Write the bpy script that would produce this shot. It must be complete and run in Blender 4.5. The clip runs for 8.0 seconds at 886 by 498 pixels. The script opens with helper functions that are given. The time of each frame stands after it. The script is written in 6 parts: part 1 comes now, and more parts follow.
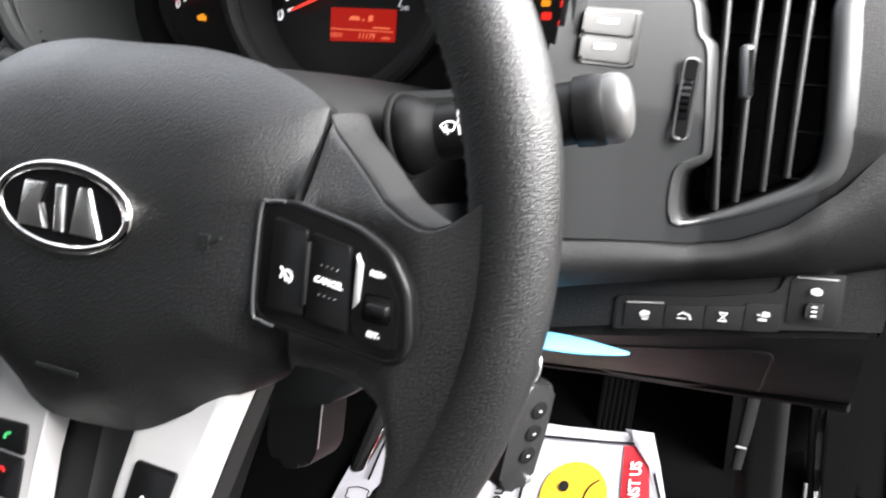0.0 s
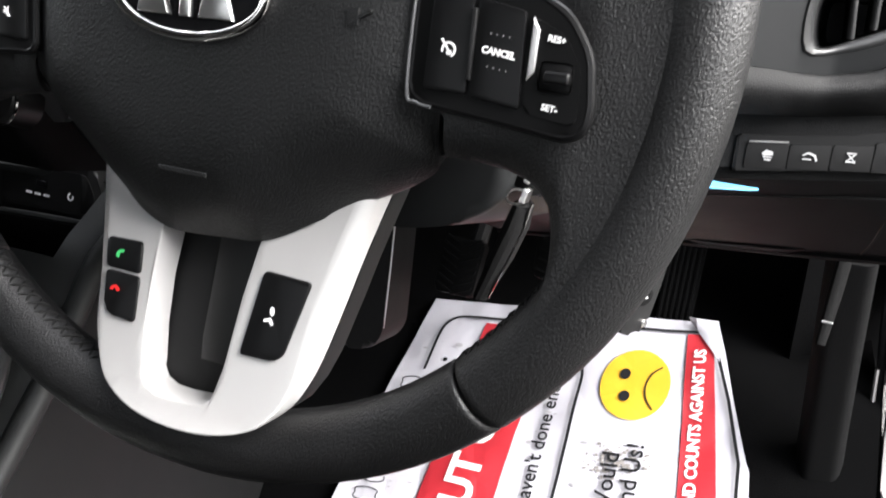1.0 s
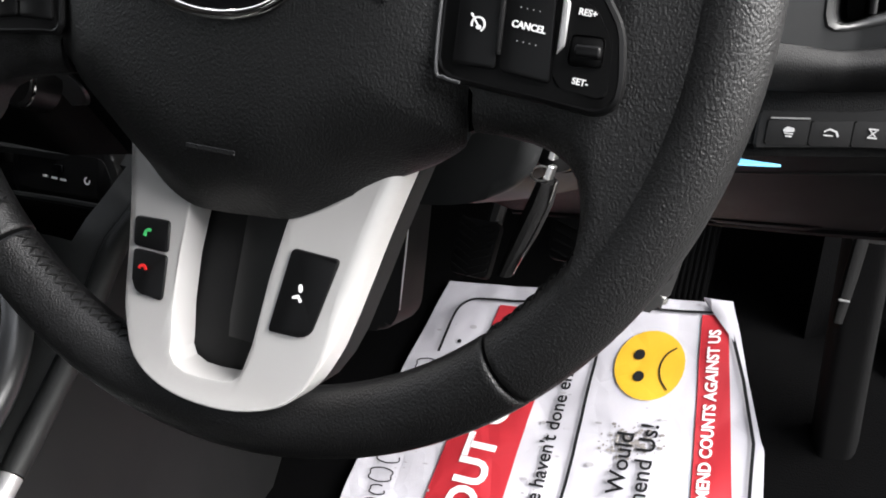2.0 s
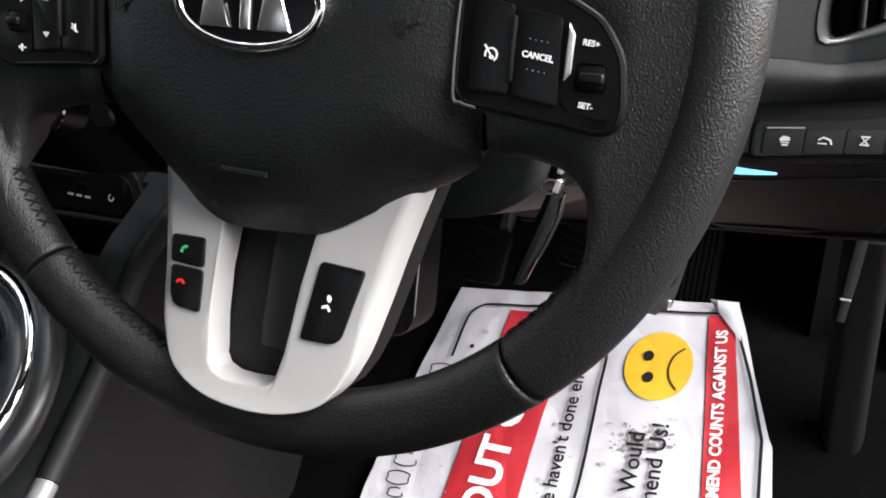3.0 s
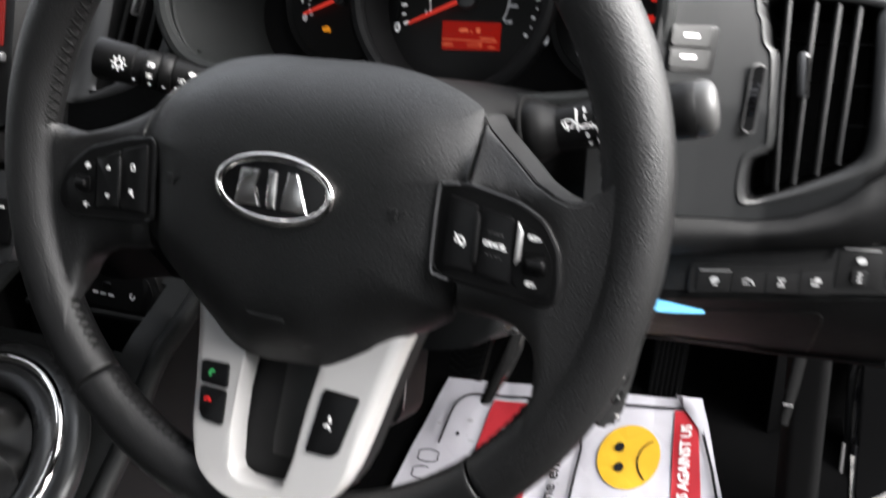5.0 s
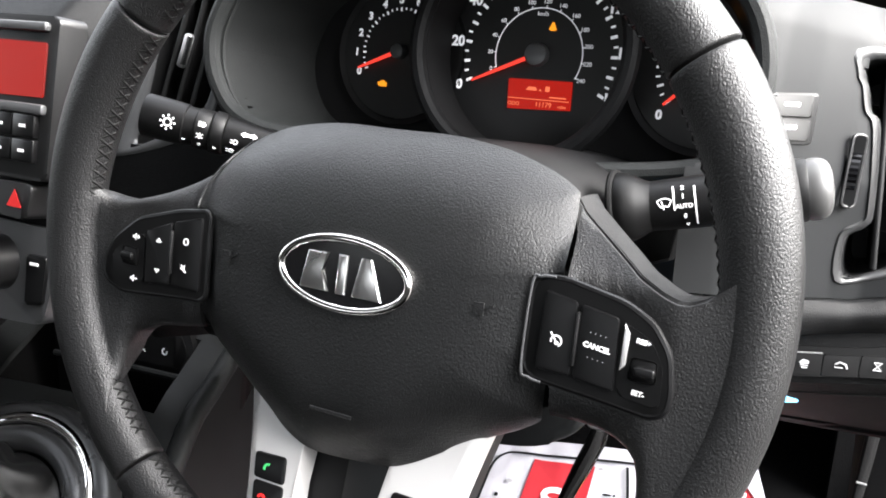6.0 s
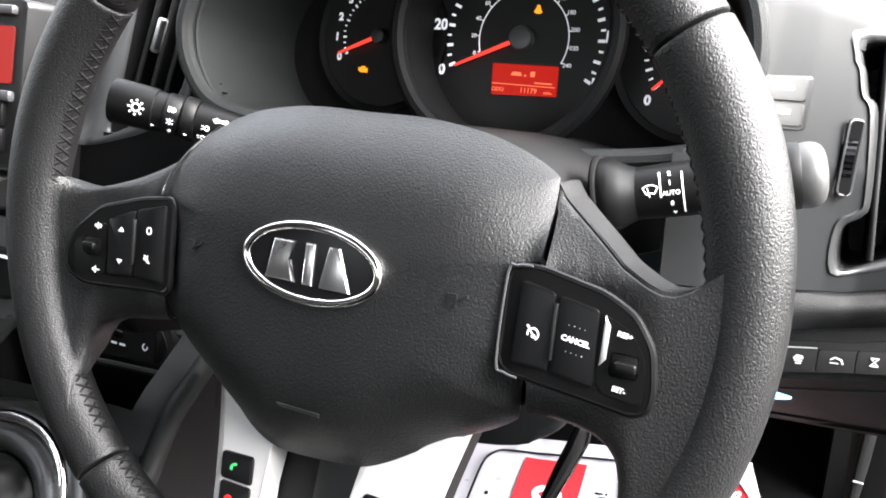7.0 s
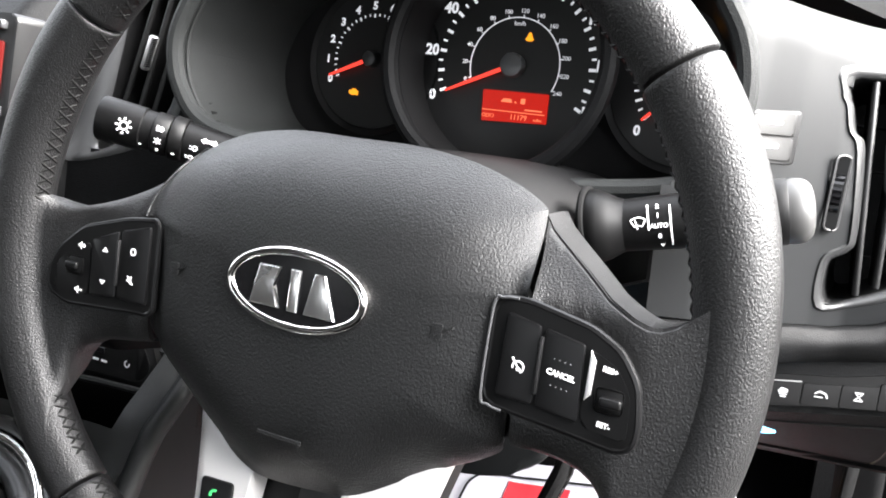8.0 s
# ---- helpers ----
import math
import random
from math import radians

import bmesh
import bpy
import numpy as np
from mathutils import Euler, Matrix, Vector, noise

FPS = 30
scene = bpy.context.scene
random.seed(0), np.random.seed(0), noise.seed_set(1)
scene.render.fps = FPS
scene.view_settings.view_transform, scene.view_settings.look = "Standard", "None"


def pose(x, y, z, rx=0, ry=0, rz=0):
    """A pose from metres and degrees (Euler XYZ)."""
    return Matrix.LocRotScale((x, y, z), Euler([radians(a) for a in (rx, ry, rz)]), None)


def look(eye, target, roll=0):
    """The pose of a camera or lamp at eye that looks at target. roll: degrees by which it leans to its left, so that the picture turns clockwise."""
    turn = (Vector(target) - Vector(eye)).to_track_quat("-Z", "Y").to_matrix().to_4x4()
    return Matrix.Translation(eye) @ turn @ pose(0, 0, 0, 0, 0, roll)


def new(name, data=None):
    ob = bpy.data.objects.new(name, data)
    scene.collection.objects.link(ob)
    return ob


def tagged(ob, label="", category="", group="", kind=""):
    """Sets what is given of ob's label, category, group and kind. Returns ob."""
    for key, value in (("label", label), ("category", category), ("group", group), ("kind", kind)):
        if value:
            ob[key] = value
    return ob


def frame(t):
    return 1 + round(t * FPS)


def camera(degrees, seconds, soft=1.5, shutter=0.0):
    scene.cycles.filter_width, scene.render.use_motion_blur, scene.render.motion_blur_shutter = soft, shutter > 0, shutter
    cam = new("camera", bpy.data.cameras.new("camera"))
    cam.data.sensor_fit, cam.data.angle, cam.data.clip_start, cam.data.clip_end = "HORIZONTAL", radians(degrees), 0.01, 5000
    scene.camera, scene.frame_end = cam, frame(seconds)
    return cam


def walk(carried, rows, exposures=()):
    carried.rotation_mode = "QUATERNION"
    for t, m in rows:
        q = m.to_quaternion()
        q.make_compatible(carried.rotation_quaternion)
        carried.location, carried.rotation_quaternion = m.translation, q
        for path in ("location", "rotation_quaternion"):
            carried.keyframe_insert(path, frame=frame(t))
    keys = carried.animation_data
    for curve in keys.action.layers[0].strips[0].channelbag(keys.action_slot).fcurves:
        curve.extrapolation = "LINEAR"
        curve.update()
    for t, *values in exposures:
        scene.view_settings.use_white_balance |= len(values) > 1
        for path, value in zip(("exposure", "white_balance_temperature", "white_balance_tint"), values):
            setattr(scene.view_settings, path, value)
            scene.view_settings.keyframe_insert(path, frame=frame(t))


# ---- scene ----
cam = camera(54.0, 8.0, soft=1.8, shutter=0.35)
# The car's frame has its origin on the ground below the wheel's hub: x to the right, y ahead, z up.
# W is the steering wheel's own frame: x right, y ahead along the column, z up in the wheel's plane.
HUB, RAKE, YAW = 1.02, 15.0, -7.0
W = pose(0, 0, HUB, 0, 0, YAW) @ pose(0, 0, 0, -RAKE)
PATH = [
    (0, 0.2549, -0.2387, 0.0416, 81.89, -6.21, 24.66),
    (0.5, 0.2189, -0.2370, 0.0123, 80.04, -7.45, 25.10),
    (1, 0.2097, -0.2440, -0.0139, 77.28, -6.39, 25.51),
    (1.5, 0.2042, -0.2478, -0.0181, 76.18, -6.30, 25.85),
    (3, 0.2103, -0.2715, -0.0102, 76.62, -4.75, 26.13),
    (3.5, 0.2260, -0.3068, -0.0067, 76.65, -4.82, 26.88),
    (4, 0.2683, -0.3374, -0.0057, 76.92, -4.20, 26.78),
    (4.5, 0.3172, -0.3852, -0.0006, 78.51, -4.76, 25.40),
    (5, 0.2467, -0.3392, 0.0407, 81.06, -5.86, 26.08),
    (5.2, 0.2250, -0.3303, 0.0552, 82.38, -6.53, 26.49),
    (6.3, 0.1975, -0.3118, 0.0603, 82.84, -6.58, 27.29),
    (6.5, 0.1974, -0.3036, 0.0514, 82.95, -6.69, 27.39),
    (7, 0.1999, -0.2949, 0.0544, 82.52, -6.57, 27.02),
    (7.5, 0.1987, -0.2962, 0.0601, 83.12, -7.06, 26.54),
    (8, 0.1986, -0.2928, 0.0590, 83.72, -7.86, 26.35),
]
walk(cam, [(t, W @ pose(x, y, z, rx, ry, rz)) for t, x, y, z, rx, ry, rz in PATH],
     [(0.0, 3.38), (0.5, 3.33), (1.0, 2.99), (1.5, 2.68), (3.0, 2.46), (4.5, 2.26), (5.0, 2.47), (5.5, 2.95), (6.4, 3.72), (7.2, 3.78), (8.0, 3.88)])

# ---- light ----
world = bpy.data.worlds.new("sky")
scene.world = world
world.use_nodes = True
wn = world.node_tree.nodes
sky = wn.new("ShaderNodeTexSky")
sky.sky_type, sky.sun_disc = "NISHITA", False
sky.sun_elevation, sky.sun_rotation = radians(38), radians(74)
sky.dust_density, sky.ozone_density = 4.0, 1.0
cloud = wn.new("ShaderNodeHueSaturation")
cloud.inputs["Saturation"].default_value = 0.2
world.node_tree.links.new(sky.outputs[0], cloud.inputs["Color"])
# an overcast sky is darkest at the horizon and brightest overhead
up = wn.new("ShaderNodeSeparateXYZ")
world.node_tree.links.new(wn.new("ShaderNodeTexCoord").outputs["Generated"], up.inputs[0])
grade = wn.new("ShaderNodeMapRange")
grade.interpolation_type = "SMOOTHSTEP"
grade.inputs["From Min"].default_value, grade.inputs["From Max"].default_value = 0.0, 0.75
grade.inputs["To Min"].default_value, grade.inputs["To Max"].default_value = 0.4, 1.3
world.node_tree.links.new(up.outputs["Z"], grade.inputs["Value"])
dome = wn.new("ShaderNodeVectorMath")
dome.operation = "SCALE"
world.node_tree.links.new(cloud.outputs[0], dome.inputs[0])
world.node_tree.links.new(grade.outputs[0], dome.inputs["Scale"])
world.node_tree.links.new(dome.outputs[0], wn["Background"].inputs[0])
wn["Background"].inputs[1].default_value = 0.19
sun = new("sun", bpy.data.lights.new("sun", "SUN"))
sun.data.energy, sun.data.angle, sun.data.color = 1.4, radians(35), (1.0, 0.975, 0.97)
sun.matrix_basis = look((3.9, -1.1, 4.0), (0, 0, 0.8))


# ---- materials ----
def surface(name, color, rough=0.5, metal=0.0, grain=0.0, relief=0.0, blotch=0.0, cells=False, coat=0.0, spec=0.5, stretch=0.62):
    """A Principled material. grain: cells or grains per metre; relief: their height in metres; blotch: how far large stains go."""
    m = bpy.data.materials.new(name)
    m.use_nodes = True
    nodes, links = m.node_tree.nodes, m.node_tree.links
    b = nodes["Principled BSDF"]
    b.inputs["Base Color"].default_value = (*color, 1)
    b.inputs["Roughness"].default_value = rough
    b.inputs["Metallic"].default_value = metal
    b.inputs["Coat Weight"].default_value = coat
    b.inputs["Specular IOR Level"].default_value = spec
    squeeze = nodes.new("ShaderNodeVectorMath")
    squeeze.operation = "MULTIPLY"
    squeeze.inputs[1].default_value = (1.0, 1.0, stretch if grain else 1.0)
    links.new(nodes.new("ShaderNodeTexCoord").outputs["Object"], squeeze.inputs[0])
    place = squeeze.outputs[0]
    if grain:
        if cells:
            tex = nodes.new("ShaderNodeTexVoronoi")
            tex.feature = "DISTANCE_TO_EDGE"
            warp = nodes.new("ShaderNodeTexNoise")
            warp.inputs["Scale"].default_value = grain * 0.35
            mix = nodes.new("ShaderNodeMixRGB")
            mix.inputs[0].default_value = 0.0015
            links.new(place, warp.inputs["Vector"])
            add = nodes.new("ShaderNodeVectorMath")
            add.operation = "MULTIPLY_ADD"
            add.inputs[1].default_value = (0.7 / grain,) * 3
            links.new(warp.outputs["Color"], add.inputs[0])
            links.new(place, add.inputs[2])
            links.new(add.outputs[0], tex.inputs["Vector"])
            tex.inputs["Scale"].default_value = grain
            ramp = nodes.new("ShaderNodeMapRange")
            ramp.inputs["From Max"].default_value = 0.22
            links.new(tex.outputs["Distance"], ramp.inputs["Value"])
            height = ramp.outputs[0]
        else:
            tex = nodes.new("ShaderNodeTexNoise")
            tex.inputs["Scale"].default_value = grain
            tex.inputs["Detail"].default_value = 3
            links.new(place, tex.inputs["Vector"])
            height = tex.outputs["Fac"]
        bump = nodes.new("ShaderNodeBump")
        bump.inputs["Strength"].default_value = 1.0
        bump.inputs["Distance"].default_value = relief
        links.new(height, bump.inputs["Height"])
        links.new(bump.outputs[0], b.inputs["Normal"])
    big = nodes.new("ShaderNodeTexNoise")
    big.inputs["Scale"].default_value = 23.0
    big.inputs["Detail"].default_value = 6
    links.new(place, big.inputs["Vector"])
    wear = nodes.new("ShaderNodeMapRange")
    wear.inputs["To Min"].default_value, wear.inputs["To Max"].default_value = max(rough - 0.1, 0.02), min(rough + 0.1, 1)
    if rough > 0.12:
        links.new(big.outputs["Fac"], wear.inputs["Value"])
        links.new(wear.outputs[0], b.inputs["Roughness"])
    if blotch:
        tint = nodes.new("ShaderNodeMixRGB")
        tint.inputs[1].default_value = (*[c * (1 - blotch) for c in color], 1)
        tint.inputs[2].default_value = (*[min(c * (1 + blotch), 1) for c in color], 1)
        links.new(big.outputs["Fac"], tint.inputs[0])
        links.new(tint.outputs[0], b.inputs["Base Color"])
    return m


def glowing(name, color, strength, base=(0.006, 0.006, 0.006)):
    m = surface(name, base, 0.5, spec=0.1)
    b = m.node_tree.nodes["Principled BSDF"]
    b.inputs["Emission Color"].default_value = (*color, 1)
    b.inputs["Emission Strength"].default_value = strength
    return m


LEATHER = surface("black grained leather", (0.0052, 0.0052, 0.0054), 0.41, spec=0.38, grain=1300, relief=0.0004, blotch=0.2, stretch=0.8)
PADSKIN = surface("black moulded grain", (0.0052, 0.0054, 0.0056), 0.42, spec=0.33, grain=1250, relief=0.00036, blotch=0.2, stretch=0.8)
SOFT = surface("charcoal soft plastic", (0.0023, 0.0024, 0.0026), 0.56, grain=900, relief=0.00009, cells=True, blotch=0.15, spec=0.1)
FASCIA = surface("dark grey painted fascia", (0.0088, 0.0093, 0.0097), 0.5, grain=1400, relief=0.00002, blotch=0.08, spec=0.105)
HOODGREY = surface("dark grey grained hood plastic", (0.0095, 0.0104, 0.0102), 0.62, grain=900, relief=0.00008, cells=True, blotch=0.15, spec=0.2)
CONSOLE = surface("charcoal console plastic", (0.011, 0.0118, 0.0118), 0.5, grain=900, relief=0.00006, cells=True, blotch=0.15, spec=0.28)
RINGGREY = surface("dark satin ring", (0.035, 0.036, 0.037), 0.3, metal=0.4, blotch=0.1)
HARD = surface("black hard plastic", (0.006, 0.006, 0.0062), 0.42, grain=900, relief=0.00004, blotch=0.2, spec=0.35)
MATTE = surface("matte black plastic", (0.005, 0.005, 0.0052), 0.6, grain=900, relief=0.00004, blotch=0.2, spec=0.15)
GLOSS = surface("satin black button plastic", (0.003, 0.003, 0.0032), 0.36, blotch=0.2, spec=0.2)
PODBLACK = surface("deep black switch plastic", (0.0025, 0.0025, 0.0026), 0.46, blotch=0.2, spec=0.13)
PIANO = surface("gloss black", (0.004, 0.004, 0.0045), 0.15, spec=0.3)
SILVER = surface("satin silver paint", (0.44, 0.433, 0.426), 0.33, metal=0.4, grain=2500, relief=0.00001, blotch=0.05)
DULL = surface("dull silver plastic", (0.4, 0.4, 0.4), 0.35, metal=0.6, blotch=0.08)
CAPGREY = surface("grey switch plastic", (0.01, 0.01, 0.01), 0.45, spec=0.3, blotch=0.08)
ENDGREY = surface("pale grey plastic", (0.046, 0.0455, 0.045), 0.4, metal=0.1, blotch=0.08)
FRAMEGREY = surface("grey satin vent frame", (0.015, 0.0154, 0.0158), 0.4, grain=1400, relief=0.00002, blotch=0.08, spec=0.36)
VENTGREY = surface("grey vent frame paint", (0.055, 0.056, 0.058), 0.36, metal=0.2, blotch=0.08)
CHROME = surface("chrome", (0.82, 0.8, 0.78), 0.06, metal=1.0)
PRINT = surface("white print", (0.8, 0.8, 0.8), 0.5)
DIMPRINT = surface("grey print", (0.3, 0.3, 0.3), 0.5, spec=0.2)
THREAD = surface("black thread", (0.005, 0.005, 0.005), 0.7, spec=0.12, grain=2000, relief=0.0001)
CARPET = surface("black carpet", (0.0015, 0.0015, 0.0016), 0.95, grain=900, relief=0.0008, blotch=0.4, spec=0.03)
PAPER = surface("creased white paper", (0.44, 0.43, 0.465), 0.7, grain=22, relief=0.0006, cells=True, blotch=0.12)
RED = surface("red ink", (0.36, 0.012, 0.02), 0.6, grain=22, relief=0.0006, cells=True, blotch=0.15)
YELLOW = surface("yellow ink", (0.58, 0.34, 0.014), 0.6, grain=22, relief=0.0006, cells=True, blotch=0.12)
INK = surface("black ink", (0.01, 0.01, 0.011), 0.7, spec=0.1)
SMUDGE = surface("grey brown dirt", (0.2, 0.185, 0.175), 0.9, grain=90, relief=0.0005, blotch=0.6, spec=0.1)
RUBBER = surface("black rubber", (0.0035, 0.0035, 0.0036), 0.7, grain=600, relief=0.00008, blotch=0.3, spec=0.06)
STALK = surface("satin black stalk plastic", (0.0026, 0.0026, 0.0027), 0.45, blotch=0.2, spec=0.14)
LINER = surface("black fleece lining", (0.0024, 0.0024, 0.0025), 0.85, grain=1200, relief=0.0003, blotch=0.3, spec=0.1)
PALEDIRT = surface("pale grey dirt", (0.33, 0.32, 0.33), 0.9, grain=90, relief=0.0004, blotch=0.4, spec=0.1)
BLUE = surface("light blue plastic tag", (0.1, 0.34, 0.56), 0.4, blotch=0.05)
STEEL = surface("steel", (0.72, 0.71, 0.7), 0.27, metal=1.0)
COAT = surface("gloss black clear-coated sill paint", (0.004, 0.004, 0.005), 0.14, spec=0.08)
PAINT = surface("pale silver car paint", (0.085, 0.08, 0.077), 0.3, metal=0.3, grain=3000, relief=0.000005, blotch=0.06, coat=0.3)
BODY = surface("gloss black car paint", (0.004, 0.004, 0.005), 0.14, spec=0.35)
GRAVEL = surface("grey tarmac chippings", (0.045, 0.044, 0.042), 0.9, grain=130, relief=0.004, cells=True, blotch=0.5)
# stone chippings of many greys
gn, gl = GRAVEL.node_tree.nodes, GRAVEL.node_tree.links
chip = gn.new("ShaderNodeTexVoronoi")
chip.inputs["Scale"].default_value = 130.0
gl.new(gn.new("ShaderNodeTexCoord").outputs["Object"], chip.inputs["Vector"])
shade = gn.new("ShaderNodeValToRGB")
shade.color_ramp.elements[0].color, shade.color_ramp.elements[1].color = (0.012, 0.012, 0.012, 1), (0.11, 0.106, 0.1, 1)
gl.new(chip.outputs["Color"], shade.inputs["Fac"])
gl.new(shade.outputs["Color"], gn["Principled BSDF"].inputs["Base Color"])
TRIM = surface("grey cabin trim", (0.02, 0.02, 0.02), 0.8, grain=500, relief=0.0002, blotch=0.15)
LINING = surface("grey headlining", (0.2, 0.2, 0.196), 0.9, grain=900, relief=0.0002, blotch=0.05)
GLOWRED = glowing("red display", (1.0, 0.025, 0.012), 0.042)
GLOWBRIGHT = glowing("bright red segments", (1.0, 0.2, 0.09), 0.1)
NEEDLE = glowing("lit red needle", (1.0, 0.06, 0.04), 0.11)
AMBER = glowing("amber lamp", (1.0, 0.35, 0.02), 0.11)
LAMPRED = glowing("red lamp", (1.0, 0.03, 0.02), 0.11)
DIALWHITE = glowing("lit white print", (0.9, 0.92, 1.0), 0.035, (0.8, 0.8, 0.8))
# green and red switch prints, given a faint glow to brighten them
GLOWGREEN = glowing("green print", (0.15, 0.8, 0.3), 0.006, (0.05, 0.4, 0.12))
GLOWREDPRINT = glowing("red print", (0.9, 0.05, 0.05), 0.006, (0.5, 0.02, 0.02))

# ---- building blocks ----
ORG = {}
V = Vector


def thing(name, label, category, origin=(0, 0, 0), group="", kind="", base=W):
    ob = new(name)
    ob.empty_display_size = 0.05
    ob.matrix_basis = base @ Matrix.Translation(origin)
    ORG[ob.name] = V(origin)
    return tagged(ob, label, category, group, kind)


def finish(me, material, sharp):
    me.materials.append(material)
    me.shade_smooth()
    me.set_sharp_from_angle(angle=radians(sharp))


def part(name, bm, material, parent, label="", sharp=35):
    """One mesh under a thing or a part; its vertices are given in the thing's frame."""
    org = ORG[parent.name]
    bmesh.ops.recalc_face_normals(bm, faces=bm.faces)
    bmesh.ops.translate(bm, verts=bm.verts, vec=-org)
    me = bpy.data.meshes.new(name)
    bm.to_mesh(me)
    bm.free()
    finish(me, material, sharp)
    ob = new(name, me)
    ob.parent = parent
    ORG[ob.name] = org
    return tagged(ob, label)


def solo(name, bm, material, label, category, kind="", base=W, sharp=35):
    bmesh.ops.recalc_face_normals(bm, faces=bm.faces)
    me = bpy.data.meshes.new(name)
    bm.to_mesh(me)
    bm.free()
    finish(me, material, sharp)
    ob = new(name, me)
    ob.matrix_basis = base
    ORG[ob.name] = V((0, 0, 0))
    return tagged(ob, label, category, "", kind)


def spline(points, per=6, closed=True):
    """A smooth line through the points (tuples of any length)."""
    n, out = len(points), []
    for i in range(n if closed else n - 1):
        p = [V(points[(i + k) % n] if closed else points[min(max(i + k, 0), n - 1)]) for k in (-1, 0, 1, 2)]
        for s in range(per):
            t = s / per
            out.append(0.5 * (2 * p[1] + (p[2] - p[0]) * t + (2 * p[0] - 5 * p[1] + 4 * p[2] - p[3]) * t * t + (3 * p[1] - p[0] - 3 * p[2] + p[3]) * t ** 3))
    if not closed:
        out.append(V(points[-1]))
    return out


def rounded(points, r, seg=4):
    """The corners of a polygon in two dimensions, rounded off."""
    n, out = len(points), []
    for i in range(n):
        a, b, c = V(points[i - 1]), V(points[i]), V(points[(i + 1) % n])
        u, w = a - b, c - b
        k = min(r, u.length * 0.45, w.length * 0.45)
        p, q = b + u.normalized() * k, b + w.normalized() * k
        for s in range(seg + 1):
            t = s / seg
            out.append((1 - t) ** 2 * p + 2 * t * (1 - t) * b + t * t * q)
    return out


def prism(outline, y0, y1, bevel=0.0, seg=2, warp=None, bm=None):
    """An outline in x and z, from its front y0 to its back y1, with its front edge bevelled. warp moves each vertex."""
    bm = bm or bmesh.new()
    old = set(bm.verts)
    front = [bm.verts.new((p[0], y0, p[1])) for p in outline]
    back = [bm.verts.new((p[0], y1, p[1])) for p in outline]
    face = bm.faces.new(front)
    rear = bm.faces.new(back[::-1])
    n = len(front)
    for i in range(n):
        bm.faces.new((front[i - 1], front[i], back[i], back[i - 1]))
    if bevel:
        edges = [e for e in face.edges]
        bmesh.ops.bevel(bm, geom=edges, offset=bevel, segments=seg, affect="EDGES", profile=0.5)
    bmesh.ops.triangulate(bm, faces=[f for f in bm.faces if len(f.verts) > 4])
    if warp:
        for v in bm.verts:
            if v not in old:
                v.co = warp(v.co)
    return bm


def box(c, s, bevel=0.0, seg=2, turn=None, bm=None):
    bm = bm or bmesh.new()
    made = bmesh.ops.create_cube(bm, size=1)["verts"]
    for v in made:
        v.co = V((v.co.x * s[0], v.co.y * s[1], v.co.z * s[2]))
    if bevel:
        edges = list({e for v in made for e in v.link_edges})
        made = list({v for f in bmesh.ops.bevel(bm, geom=edges, offset=bevel, segments=seg, affect="EDGES", profile=0.5)["faces"] for v in f.verts} | {v for v in made if v.is_valid})
    for v in made:
        v.co = (turn @ v.co if turn else v.co) + V(c)
    return bm


def sweep(path, radius, n=10, cap=True, bm=None, flat=1.0, side=None):
    """A round bar along a path; radius is a number or one for each point; flat squeezes it across."""
    bm = bm or bmesh.new()
    path = [V(p) for p in path]
    rings, ref = [], V(side) if side else V((0.13, 0.31, 0.94))
    for i, p in enumerate(path):
        d = (path[min(i + 1, len(path) - 1)] - path[max(i - 1, 0)]).normalized()
        u = d.cross(ref).normalized()
        w = u.cross(d)
        r = radius[i] if isinstance(radius, (list, tuple)) else radius
        rings.append([bm.verts.new(p + r * (math.cos(a) * u * flat + math.sin(a) * w)) for a in (2 * math.pi * k / n for k in range(n))])
    for a, b in zip(rings, rings[1:]):
        for k in range(n):
            bm.faces.new((a[k - 1], a[k], b[k], b[k - 1]))
    if cap:
        bm.faces.new(rings[0][::-1])
        bm.faces.new(rings[-1])
    return bm


def loop(points, radius, n=8, bm=None):
    """A closed round bar."""
    bm = bm or bmesh.new()
    pts = [V(p) for p in points]
    m, rings = len(pts), []
    nor = sum(((pts[i] - pts[0]).cross(pts[(i + 1) % m] - pts[0]) for i in range(m)), V((0, 0, 0))).normalized()
    for i, p in enumerate(pts):
        d = (pts[(i + 1) % m] - pts[i - 1]).normalized()
        u = d.cross(nor).normalized()
        rings.append([bm.verts.new(p + radius * (math.cos(a) * u + math.sin(a) * nor)) for a in (2 * math.pi * k / n for k in range(n))])
    for i in range(m):
        a, b = rings[i - 1], rings[i]
        for k in range(n):
            bm.faces.new((a[k - 1], a[k], b[k], b[k - 1]))
    return bm


